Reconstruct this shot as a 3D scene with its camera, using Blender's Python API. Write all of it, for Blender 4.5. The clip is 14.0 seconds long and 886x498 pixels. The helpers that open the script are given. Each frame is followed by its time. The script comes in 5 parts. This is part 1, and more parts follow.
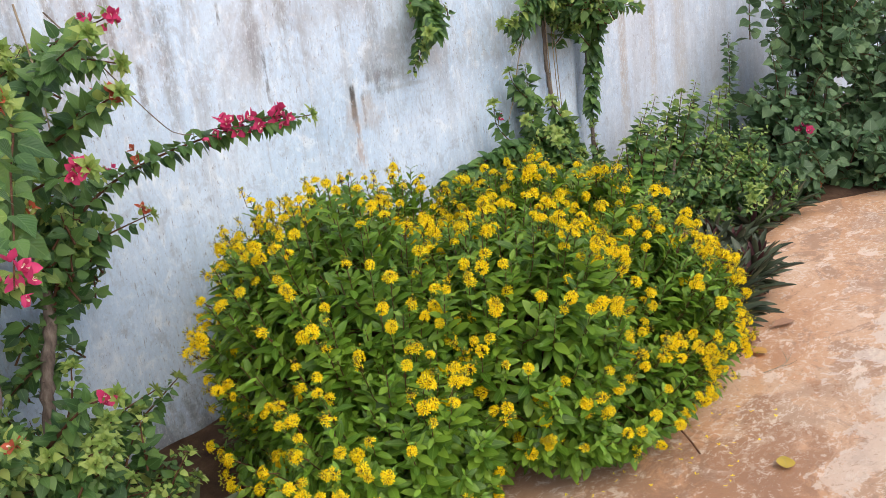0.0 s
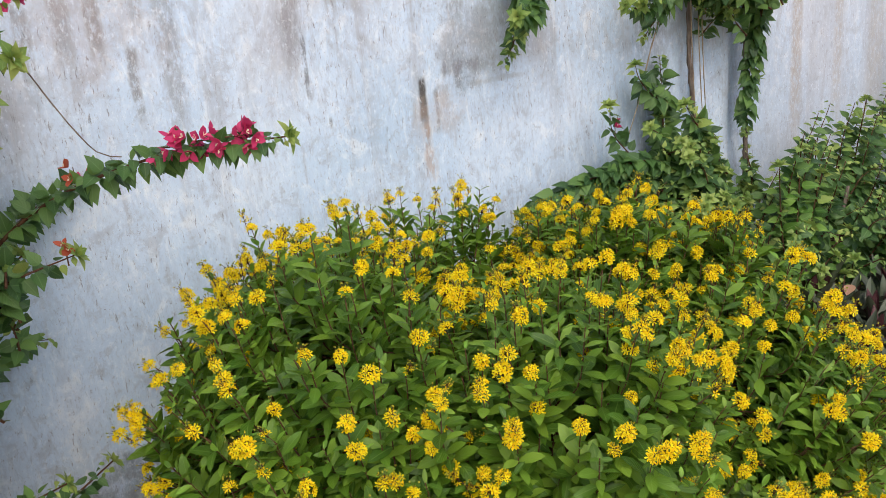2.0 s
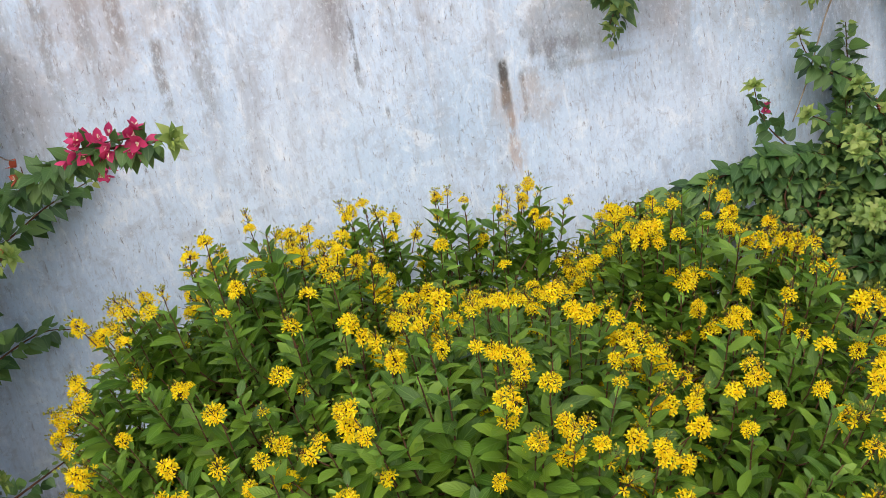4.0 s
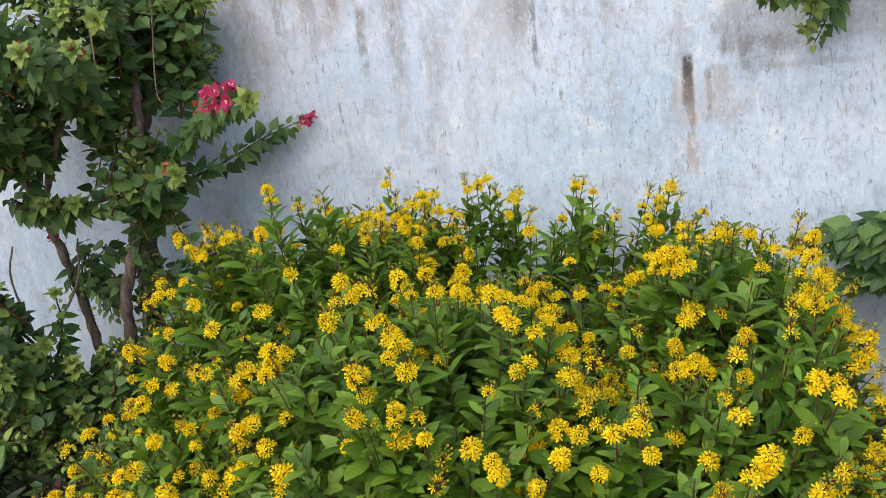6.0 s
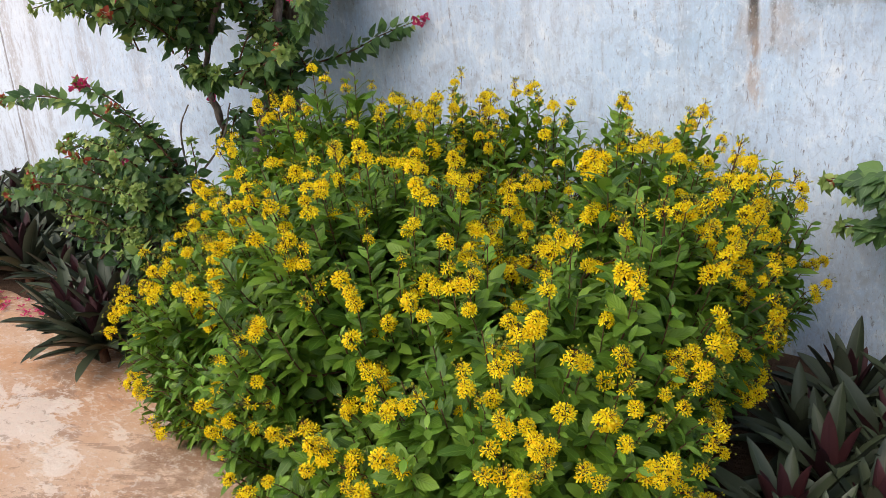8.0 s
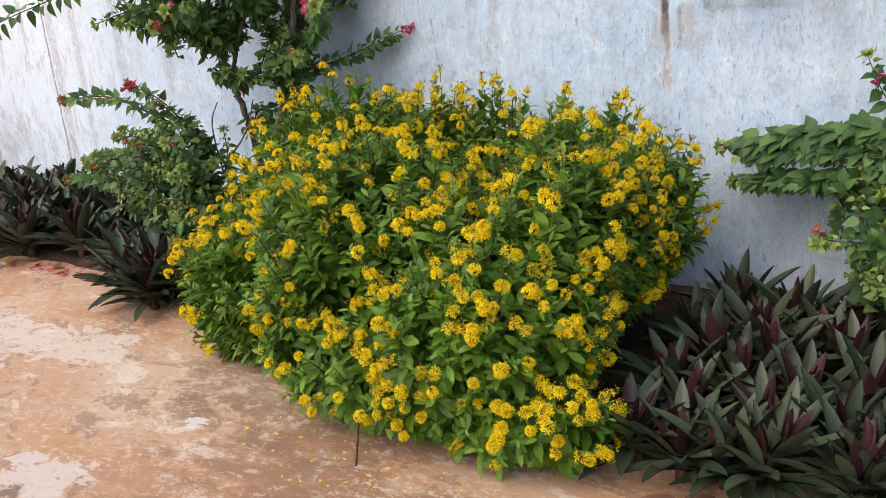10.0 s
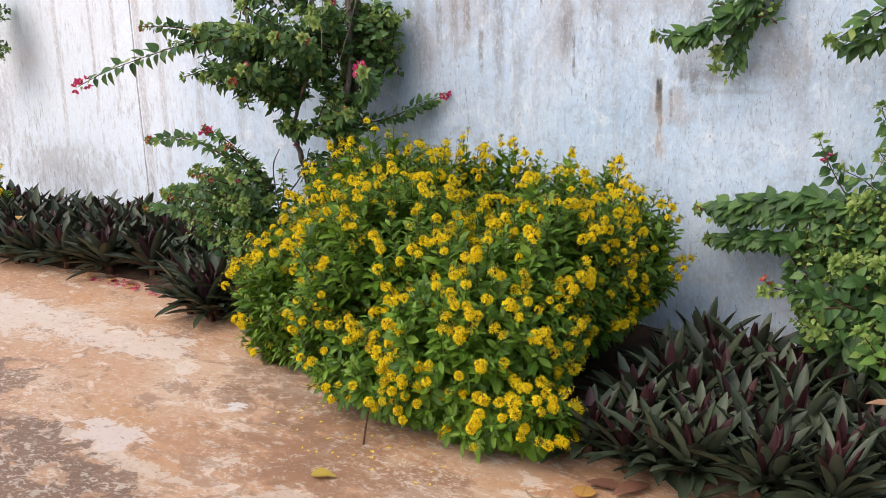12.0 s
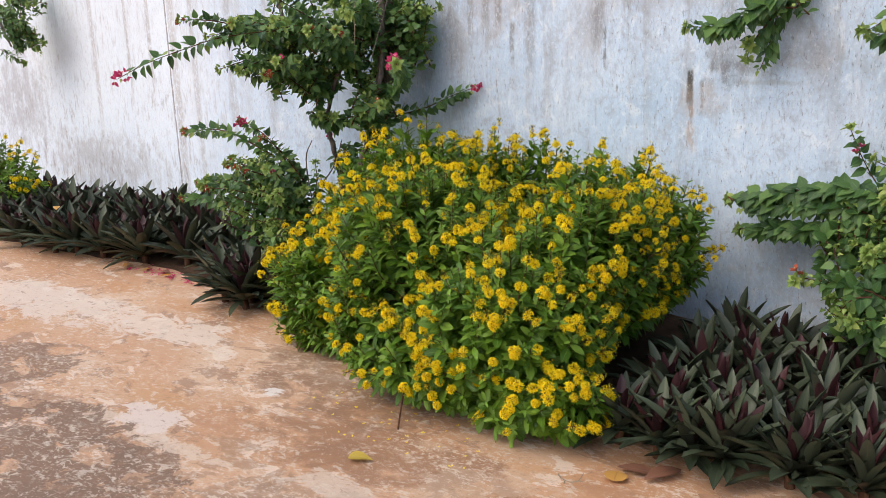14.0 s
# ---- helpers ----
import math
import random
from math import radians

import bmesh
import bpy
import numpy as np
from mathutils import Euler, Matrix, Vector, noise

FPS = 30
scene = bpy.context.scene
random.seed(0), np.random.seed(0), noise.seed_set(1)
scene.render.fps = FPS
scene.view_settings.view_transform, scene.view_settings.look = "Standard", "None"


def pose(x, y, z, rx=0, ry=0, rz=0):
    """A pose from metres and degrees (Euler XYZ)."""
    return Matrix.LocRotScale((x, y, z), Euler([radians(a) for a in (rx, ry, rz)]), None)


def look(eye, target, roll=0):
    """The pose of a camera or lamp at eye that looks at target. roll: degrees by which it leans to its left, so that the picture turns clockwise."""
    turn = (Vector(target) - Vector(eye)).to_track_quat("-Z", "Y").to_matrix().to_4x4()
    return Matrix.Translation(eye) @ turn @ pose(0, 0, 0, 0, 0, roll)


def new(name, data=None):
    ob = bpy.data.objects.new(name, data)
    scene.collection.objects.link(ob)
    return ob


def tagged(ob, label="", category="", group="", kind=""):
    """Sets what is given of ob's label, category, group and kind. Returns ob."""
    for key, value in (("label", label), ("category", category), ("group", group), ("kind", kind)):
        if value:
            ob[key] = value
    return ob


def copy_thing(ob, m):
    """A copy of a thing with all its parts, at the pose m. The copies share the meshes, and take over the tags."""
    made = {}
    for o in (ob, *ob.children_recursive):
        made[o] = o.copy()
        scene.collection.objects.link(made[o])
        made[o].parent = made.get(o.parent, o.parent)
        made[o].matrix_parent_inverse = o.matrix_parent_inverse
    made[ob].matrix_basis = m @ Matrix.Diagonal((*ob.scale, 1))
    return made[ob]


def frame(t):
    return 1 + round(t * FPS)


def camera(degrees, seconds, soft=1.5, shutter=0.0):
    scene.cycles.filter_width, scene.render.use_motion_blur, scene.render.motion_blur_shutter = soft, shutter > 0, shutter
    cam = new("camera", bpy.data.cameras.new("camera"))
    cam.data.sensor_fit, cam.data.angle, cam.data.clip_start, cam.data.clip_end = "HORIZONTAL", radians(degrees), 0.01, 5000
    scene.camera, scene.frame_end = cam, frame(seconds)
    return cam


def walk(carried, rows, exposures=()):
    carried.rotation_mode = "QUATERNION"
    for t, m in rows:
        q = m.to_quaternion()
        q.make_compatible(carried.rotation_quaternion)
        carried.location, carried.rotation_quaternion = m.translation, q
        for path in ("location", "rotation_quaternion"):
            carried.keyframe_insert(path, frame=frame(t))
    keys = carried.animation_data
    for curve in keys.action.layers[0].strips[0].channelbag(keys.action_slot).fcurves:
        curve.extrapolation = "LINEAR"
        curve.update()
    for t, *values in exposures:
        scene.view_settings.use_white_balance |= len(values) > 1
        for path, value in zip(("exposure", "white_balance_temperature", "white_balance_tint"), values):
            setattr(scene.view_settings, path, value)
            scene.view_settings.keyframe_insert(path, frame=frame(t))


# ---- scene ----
cam = camera(51.2, 14.0, soft=0.5)
PATH = [
    (0, (-2.882, -3.139, 1.71), (-1.473, -1.842, 1.134), -6.7),
    (0.5, (-2.631, -3.061, 1.699), (-1.25, -1.747, 1.093), -6.8),
    (1, (-2.396, -3.04, 1.713), (-1.155, -1.589, 1.117), -7.7),
    (1.5, (-2.187, -2.941, 1.702), (-1.013, -1.439, 1.097), -6.3),
    (2, (-1.96, -2.788, 1.696), (-0.841, -1.249, 1.08), -5.3),
    (2.5, (-1.692, -2.721, 1.656), (-0.76, -1.069, 1.021), -7.7),
    (2.7, (-1.594, -2.711, 1.665), (-0.721, -1.03, 1.023), -8.1),
    (4.8, (-0.552, -2.98, 1.539), (-0.494, -1.058, 0.989), -9.8),
    (5, (-0.451, -2.989, 1.542), (-0.514, -1.069, 0.987), -9.9),
    (5.5, (-0.165, -3.07, 1.556), (-0.561, -1.187, 1.012), -9.4),
    (6, (0.057, -3.007, 1.553), (-0.479, -1.161, 1.0), -6.8),
    (6.5, (0.346, -2.972, 1.542), (-0.432, -1.215, 0.989), -6.5),
    (7, (0.585, -2.844, 1.516), (-0.356, -1.168, 0.963), -6.7),
    (7.5, (0.754, -2.807, 1.463), (-0.235, -1.171, 0.876), -3.7),
    (8, (0.988, -2.974, 1.45), (-0.147, -1.456, 0.812), -4.1),
    (8.5, (1.17, -3.185, 1.445), (0.014, -1.688, 0.798), -4.0),
    (8.7, (1.251, -3.271, 1.446), (0.12, -1.748, 0.812), -5.0),
    (10.8, (1.652, -3.794, 1.525), (0.492, -2.267, 0.959), -5.0),
    (11, (1.706, -3.845, 1.534), (0.528, -2.313, 1.019), -4.5),
    (11.5, (1.967, -3.967, 1.513), (0.74, -2.45, 1.076), -2.5),
    (12, (2.074, -4.049, 1.494), (0.822, -2.557, 1.038), -1.9),
    (12.5, (2.057, -4.109, 1.499), (0.852, -2.585, 1.026), -1.5),
    (13, (2.059, -4.122, 1.486), (0.827, -2.625, 0.998), -2.0),
    (13.5, (2.064, -4.115, 1.491), (0.803, -2.64, 1.005), -2.3),
    (14, (2.087, -4.121, 1.496), (0.797, -2.666, 1.026), -2.1),
]
walk(cam, [(t, look(eye, target, roll)) for t, eye, target, roll in PATH], [(0, 0.53), (2.5, 0.39), (5, 0.41), (8, 0.39), (11, 0.38), (14, 0.31)])


# ---- world, sun, exposure ----
SUN_FROM = Vector((-0.32, -0.9, 1.15)).normalized()
sky_world = bpy.data.worlds.new("overcast_sky")
scene.world = sky_world
sky_world.use_nodes = True
wn, wl = sky_world.node_tree.nodes, sky_world.node_tree.links
sky = wn.new("ShaderNodeTexSky")
sky.sky_type = "NISHITA"
sky.sun_disc = False
sky.sun_elevation = math.asin(SUN_FROM.z)
sky.sun_rotation = math.atan2(SUN_FROM.x, SUN_FROM.y)
sky.dust_density, sky.air_density, sky.ozone_density = 4.0, 1.0, 1.0
wn["Background"].inputs["Strength"].default_value = 0.15
wl.new(sky.outputs["Color"], wn["Background"].inputs["Color"])

sun_data = bpy.data.lights.new("sun", "SUN")
sun_data.energy, sun_data.angle, sun_data.color = 0.85, radians(85), (1.0, 0.98, 0.96)
sun = new("sun", sun_data)
sun.matrix_world = look(SUN_FROM * 20, (0, 0, 0))


# ---- node helpers ----
class Shade:
    """A node material with a few shorthands."""

    def __init__(self, name):
        self.mat = bpy.data.materials.new(name)
        self.mat.use_nodes = True
        self.t = self.mat.node_tree
        self.bsdf = self.t.nodes["Principled BSDF"]
        self.out = self.t.nodes["Material Output"]

    def n(self, kind, **props):
        nd = self.t.nodes.new("ShaderNode" + kind)
        for k, v in props.items():
            setattr(nd, k, v)
        return nd

    def put(self, sock, v):
        if hasattr(v, "is_output"):
            self.t.links.new(v, sock)
        elif isinstance(v, (tuple, list)) and len(v) == 3 and sock.type == "RGBA":
            sock.default_value = (*v, 1)
        else:
            sock.default_value = v

    def m(self, op, a, b=None, c=None, clamp=False):
        nd = self.n("Math", operation=op, use_clamp=clamp)
        for i, v in enumerate((a, b, c)):
            if v is not None:
                self.put(nd.inputs[i], v)
        return nd.outputs[0]

    def place(self, scale=(1, 1, 1), offset=(0, 0, 0), src="Object"):
        tc = self.n("TexCoord")
        mp = self.n("Mapping")
        self.t.links.new(tc.outputs[src], mp.inputs["Vector"])
        mp.inputs["Scale"].default_value = scale
        mp.inputs["Location"].default_value = offset
        return mp.outputs[0]

    def noise(self, vec, scale=1.0, detail=4.0, rough=0.55, warp=0.0):
        nd = self.n("TexNoise")
        self.put(nd.inputs["Vector"], vec)
        nd.inputs["Scale"].default_value = scale
        nd.inputs["Detail"].default_value = detail
        nd.inputs["Roughness"].default_value = rough
        nd.inputs["Distortion"].default_value = warp
        return nd.outputs["Fac"]

    def step(self, v, lo, hi, a=0.0, b=1.0):
        nd = self.n("MapRange", interpolation_type="SMOOTHSTEP")
        self.put(nd.inputs["Value"], v)
        for k, w in (("From Min", lo), ("From Max", hi), ("To Min", a), ("To Max", b)):
            self.put(nd.inputs[k], w)
        return nd.outputs[0]

    def mix(self, f, a, b, blend="MIX"):
        nd = self.n("Mix", data_type="RGBA", blend_type=blend)
        self.put(nd.inputs[0], f)
        self.put(nd.inputs[6], a)
        self.put(nd.inputs[7], b)
        return nd.outputs[2]

    def ramp(self, f, *stops):
        nd = self.n("ValToRGB")
        self.put(nd.inputs[0], f)
        el = nd.color_ramp.elements
        while len(el) < len(stops):
            el.new(0.5)
        for e, (p, c) in zip(el, stops):
            e.position, e.color = p, (*c, 1)
        return nd.outputs[0]

    def xyz(self, vec):
        nd = self.n("SeparateXYZ")
        self.t.links.new(vec, nd.inputs[0])
        return nd.outputs

    def bump(self, h, strength=0.3, dist=0.01):
        nd = self.n("Bump")
        nd.inputs["Strength"].default_value = strength
        nd.inputs["Distance"].default_value = dist
        self.put(nd.inputs["Height"], h)
        self.t.links.new(nd.outputs[0], self.bsdf.inputs["Normal"])

    def done(self, color, rough=0.6, spec=0.4):
        self.put(self.bsdf.inputs["Base Color"], color)
        self.put(self.bsdf.inputs["Roughness"], rough)
        self.bsdf.inputs["Specular IOR Level"].default_value = spec
        return self.mat


def wall_material():
    s = Shade("lime_washed_plaster")
    p = s.place()
    x, y, z = s.xyz(p)
    wob = s.m("MULTIPLY", s.m("SUBTRACT", s.noise(p, 9.0, 6, 0.65), 0.5), 0.034)
    xw = s.m("ADD", x, wob)
    cloud = s.noise(p, 1.3, 5, 0.6)
    base = s.ramp(cloud, (0.3, (0.41, 0.56, 0.73)), (0.5, (0.545, 0.67, 0.82)), (0.7, (0.66, 0.755, 0.875)))
    # broad run-off streaks, then brushed and flaking layers at several sizes
    runs = s.noise(s.place((7.5, 1, 0.45), (3.1, 0, 0)), 1.0, 6, 0.68, 0.5)
    runs_f = s.step(runs, 0.50, 0.72)
    up = s.step(z, 0.7, 1.7, 0.45, 1.0)
    base = s.mix(s.m("MULTIPLY", s.m("MULTIPLY", runs_f, up), 0.58), base, (0.33, 0.32, 0.34))
    warm = s.step(s.noise(s.place((5.0, 1, 0.5), (9.7, 0, 2)), 1.0, 5, 0.68), 0.52, 0.75)
    base = s.mix(s.m("MULTIPLY", warm, 0.26), base, (0.52, 0.46, 0.43))
    brush = s.noise(s.place((24, 1, 7.0), (0, 0, 4)), 1.0, 8, 0.74, 0.8)
    base = s.mix(s.m("MULTIPLY", s.step(brush, 0.47, 0.33), 0.5), base, (0.36, 0.39, 0.45))
    base = s.mix(s.m("MULTIPLY", s.step(brush, 0.52, 0.68), 0.5), base, (0.81, 0.855, 0.905))
    mottle = s.noise(p, 9, 9, 0.72, 0.5)
    base = s.mix(s.m("MULTIPLY", s.step(mottle, 0.48, 0.36), 0.45), base, (0.36, 0.39, 0.45))
    base = s.mix(s.m("MULTIPLY", s.step(mottle, 0.53, 0.66), 0.5), base, (0.82, 0.865, 0.915))
    cloudy = s.step(s.noise(s.place((2.6, 1, 1.3), (4, 0, 7)), 1.0, 7, 0.68, 0.6), 0.50, 0.70)
    base = s.mix(s.m("MULTIPLY", s.m("MULTIPLY", cloudy, s.step(z, 0.9, 1.6)), 0.66), base, (0.31, 0.29, 0.30))
    area = s.step(s.noise(s.place((1.6, 1, 0.9), (1.3, 0, 5)), 1.0, 3), 0.36, 0.58)
    dash = s.step(s.noise(s.place((85, 1, 24)), 1.0, 9, 0.78, 0.5), 0.577, 0.62)
    base = s.mix(s.m("MULTIPLY", s.m("MULTIPLY", dash, s.m("MULTIPLY_ADD", area, 0.75, 0.25)), 0.85), base, (0.22, 0.21, 0.23))
    fleck = s.step(s.noise(s.place((150, 1, 45), (5, 0, 3)), 1.0, 4, 0.65), 0.58, 0.66)
    base = s.mix(s.m("MULTIPLY", fleck, 0.35), base, (0.36, 0.36, 0.39))
    left = s.step(x, -2.6, -4.6)
    grime = s.step(s.noise(s.place((26, 1, 6.5), (2, 0, 1)), 1.0, 7, 0.7, 0.5), 0.5, 0.64)
    grime = s.m("MULTIPLY", grime, s.step(s.noise(s.place((2.2, 1, 1.6), (3, 0, 9)), 1.0, 6, 0.65, 0.4), 0.36, 0.62))
    low = s.step(z, 1.3, 0.5)
    base = s.mix(s.m("MULTIPLY", s.m("MULTIPLY", grime, left), s.m("MULTIPLY_ADD", low, 0.4, 0.15)), base, (0.3, 0.28, 0.28))
    # brighter light on the wall's left end, put in as a whiter colour
    base = s.mix(s.m("MULTIPLY", left, 0.80), base, (0.81, 0.87, 0.95), "MIX")
    base = s.mix(s.m("MULTIPLY", s.m("MULTIPLY", grime, left), s.m("MULTIPLY_ADD", low, 0.35, 0.42)), base, (0.32, 0.29, 0.29))

    aged = s.m("MULTIPLY", s.step(x, 1.2, 2.6), s.step(s.noise(s.place((3.2, 1, 0.6), (6, 0, 1)), 1.0, 5, 0.65), 0.30, 0.62, 0.2, 0.6))
    base = s.mix(aged, base, (0.40, 0.40, 0.43))

    def streak(x0, top, bottom, w, colour, amount, soft=0.06, rag=0.5):
        nonlocal base
        side = s.step(s.m("ABSOLUTE", s.m("SUBTRACT", xw, x0)), w, w * 0.35)
        upper = s.step(z, top + 0.015, top - 0.015)
        lower = s.step(z, bottom, bottom + soft)
        grain = s.step(s.noise(s.place((46, 1, 20), (x0 * 3, 0, 0)), 1.0, 9, 0.76), 0.38, 0.38 + rag * 0.34)
        f = s.m("MULTIPLY", s.m("MULTIPLY", side, upper), s.m("MULTIPLY", lower, grain))
        base = s.mix(s.m("MULTIPLY", f, amount), base, colour)

    soot, rust, brown = (0.11, 0.10, 0.10), (0.44, 0.33, 0.27), (0.20, 0.18, 0.175)
    streak(0.040, 1.250, 1.06, 0.024, (0.09, 0.088, 0.085), 1.0, 0.06, 0.12)
    streak(0.046, 1.10, 0.92, 0.016, brown, 0.7, 0.12, 0.5)
    streak(0.048, 1.08, 0.80, 0.028, rust, 0.42, 0.12)
    streak(0.055, 0.98, 0.84, 0.045, rust, 0.38, 0.06)
    streak(0.10, 1.20, 1.02, 0.012, soot, 0.6)
    streak(-0.43, 1.46, 1.20, 0.012, soot, 0.7, 0.12)
    streak(-0.47, 2.6, 1.20, 0.05, brown, 0.5, 0.3)
    streak(-0.30, 2.6, 1.40, 0.05, brown, 0.6, 0.25)
    streak(-1.10, 2.6, 1.42, 0.034, brown, 0.85, 0.12)
    streak(-1.19, 2.6, 1.36, 0.04, brown, 0.7, 0.25)
    streak(-1.01, 1.50, 1.22, 0.022, brown, 0.75, 0.15)
    streak(-0.89, 1.7, 1.12, 0.05, brown, 0.5, 0.3)
    streak(-1.30, 2.6, 1.30, 0.030, brown, 0.65, 0.25)
    streak(-0.97, 2.6, 1.46, 0.03, soot, 0.5, 0.2)
    streak(-0.75, 2.6, 1.45, 0.06, brown, 0.45, 0.3)
    streak(0.22, 2.6, 1.32, 0.05, brown, 0.5, 0.2)
    streak(-0.62, 1.68, 1.56, 0.010, soot, 0.7)
    streak(-1.45, 2.6, 1.0, 0.09, brown, 0.35, 0.5)
    streak(0.13, 1.22, 0.98, 0.05, brown, 0.4, 0.2)
    streak(-0.36, 1.17, 1.13, 0.008, soot, 0.8, 0.02)
    streak(2.45, 2.6, 0.3, 0.07, (0.38, 0.31, 0.25), 0.6, 0.6)
    streak(2.85, 2.6, 0.3, 0.06, (0.38, 0.31, 0.25), 0.45, 0.6)
    streak(3.25, 2.6, 0.3, 0.12, (0.40, 0.36, 0.32), 0.45, 0.6)
    # bluish vine shade, mixed with staining, painted left of the pilaster
    streak(1.32, 2.6, 0.4, 0.17, (0.25, 0.28, 0.33), 0.55, 0.5)
    streak(-4.345, 2.6, -0.1, 0.022, (0.22, 0.20, 0.20), 0.85, 0.2, 0.25)
    streak(-4.26, 2.6, -0.1, 0.07, (0.42, 0.38, 0.37), 0.6, 0.2)
    streak(-4.62, 2.6, 0.9, 0.04, (0.36, 0.33, 0.33), 0.6, 0.4)
    streak(-4.95, 2.6, 0.8, 0.03, (0.36, 0.33, 0.33), 0.6, 0.4)
    streak(-5.5, 2.6, 0.6, 0.05, (0.38, 0.34, 0.34), 0.55, 0.4)
    streak(-3.55, 2.6, 0.5, 0.06, (0.36, 0.35, 0.37), 0.55, 0.4)
    streak(-3.1, 2.6, 0.6, 0.08, (0.36, 0.36, 0.39), 0.5, 0.4)
    streak(-4.0, 2.6, 0.2, 0.05, (0.36, 0.33, 0.32), 0.5, 0.4)

    def blot(x0, z0, rx, rz, colour, amount):
        nonlocal base
        rag = s.noise(s.place((9, 1, 6), (x0, 0, z0)), 1.0, 10, 0.78)
        dx = s.m("DIVIDE", s.m("SUBTRACT", x, x0), rx)
        dz = s.m("DIVIDE", s.m("SUBTRACT", z, z0), rz)
        r = s.m("ADD", s.m("ADD", s.m("MULTIPLY", dx, dx), s.m("MULTIPLY", dz, dz)), s.m("MULTIPLY_ADD", rag, 8.0, -4.4))
        base = s.mix(s.m("MULTIPLY", s.step(r, 1.2, -0.8), amount), base, colour)

    blot(0.24, 1.25, 0.09, 0.08, (0.16, 0.16, 0.18), 0.9)
    blot(0.30, 1.36, 0.17, 0.17, (0.26, 0.27, 0.30), 0.62)
    blot(0.62, 1.30, 0.14, 0.10, (0.32, 0.32, 0.34), 0.5)
    blot(0.40, 1.195, 0.20, 0.012, (0.26, 0.25, 0.25), 0.4)
    blot(0.10, 1.12, 0.12, 0.08, (0.52, 0.42, 0.36), 0.35)
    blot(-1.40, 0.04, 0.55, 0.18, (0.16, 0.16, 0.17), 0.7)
    blot(0.55, 0.35, 0.35, 0.18, (0.42, 0.43, 0.46), 0.5)
    blot(-5.6, 0.45, 1.0, 0.25, (0.40, 0.37, 0.37), 0.6)
    # the overhanging tree's shadow, painted on the wall below its leaves
    blot(-7.0, 0.95, 0.6, 0.5, (0.34, 0.33, 0.35), 0.6)
    blot(-0.02, 1.62, 0.5, 0.12, (0.36, 0.35, 0.37), 0.45)
    blot(-1.12, 1.62, 0.22, 0.22, (0.42, 0.38, 0.38), 0.5)
    # hairline cracks
    warped = s.n("VectorMath", operation="ADD")
    nz = s.n("TexNoise")
    nz.inputs["Scale"].default_value = 6.0
    nz.inputs["Detail"].default_value = 6.0
    s.t.links.new(p, nz.inputs["Vector"])
    off = s.n("VectorMath", operation="SCALE")
    s.t.links.new(nz.outputs["Color"], off.inputs[0])
    off.inputs["Scale"].default_value = 0.16
    s.t.links.new(p, warped.inputs[0])
    s.t.links.new(off.outputs[0], warped.inputs[1])
    vor = s.n("TexVoronoi", feature="DISTANCE_TO_EDGE")
    vor.inputs["Scale"].default_value = 17.0
    s.t.links.new(warped.outputs[0], vor.inputs["Vector"])
    crack = s.step(vor.outputs["Distance"], 0.020, 0.006)
    crazed = s.m("MULTIPLY", s.step(s.noise(p, 5.5, 5, 0.65), 0.42, 0.56), s.step(x, -1.6, 0.4, 0.45, 1.0))
    crack_f = s.m("MULTIPLY", crack, crazed)
    crack_f = s.m("MULTIPLY", crack_f, s.step(s.noise(s.place((16, 1, 11), (2, 0, 5)), 1.0, 5, 0.7), 0.44, 0.60))
    base = s.mix(s.m("MULTIPLY", crack_f, 0.42), base, (0.27, 0.27, 0.30))
    fine = s.noise(s.place((60, 60, 38)), 1.0, 7, 0.78)
    base = s.mix(s.m("MULTIPLY", s.step(fine, 0.52, 0.70), 0.5), base, (0.385, 0.425, 0.495))
    base = s.mix(s.m("MULTIPLY", s.step(fine, 0.47, 0.34), 0.45), base, (0.80, 0.88, 0.965))
    peck = s.step(s.noise(s.place((120, 120, 80), (8, 0, 2)), 1.0, 4, 0.7), 0.66, 0.71)
    base = s.mix(s.m("MULTIPLY", peck, 0.6), base, (0.24, 0.23, 0.25))
    h = s.m("ADD", s.m("MULTIPLY", s.noise(p, 14, 6, 0.6), 0.6), s.m("MULTIPLY", s.m("ADD", crack_f, dash), -0.25))
    s.bump(h, 0.5, 0.012)
    return s.done(base, 0.85, 0.2)


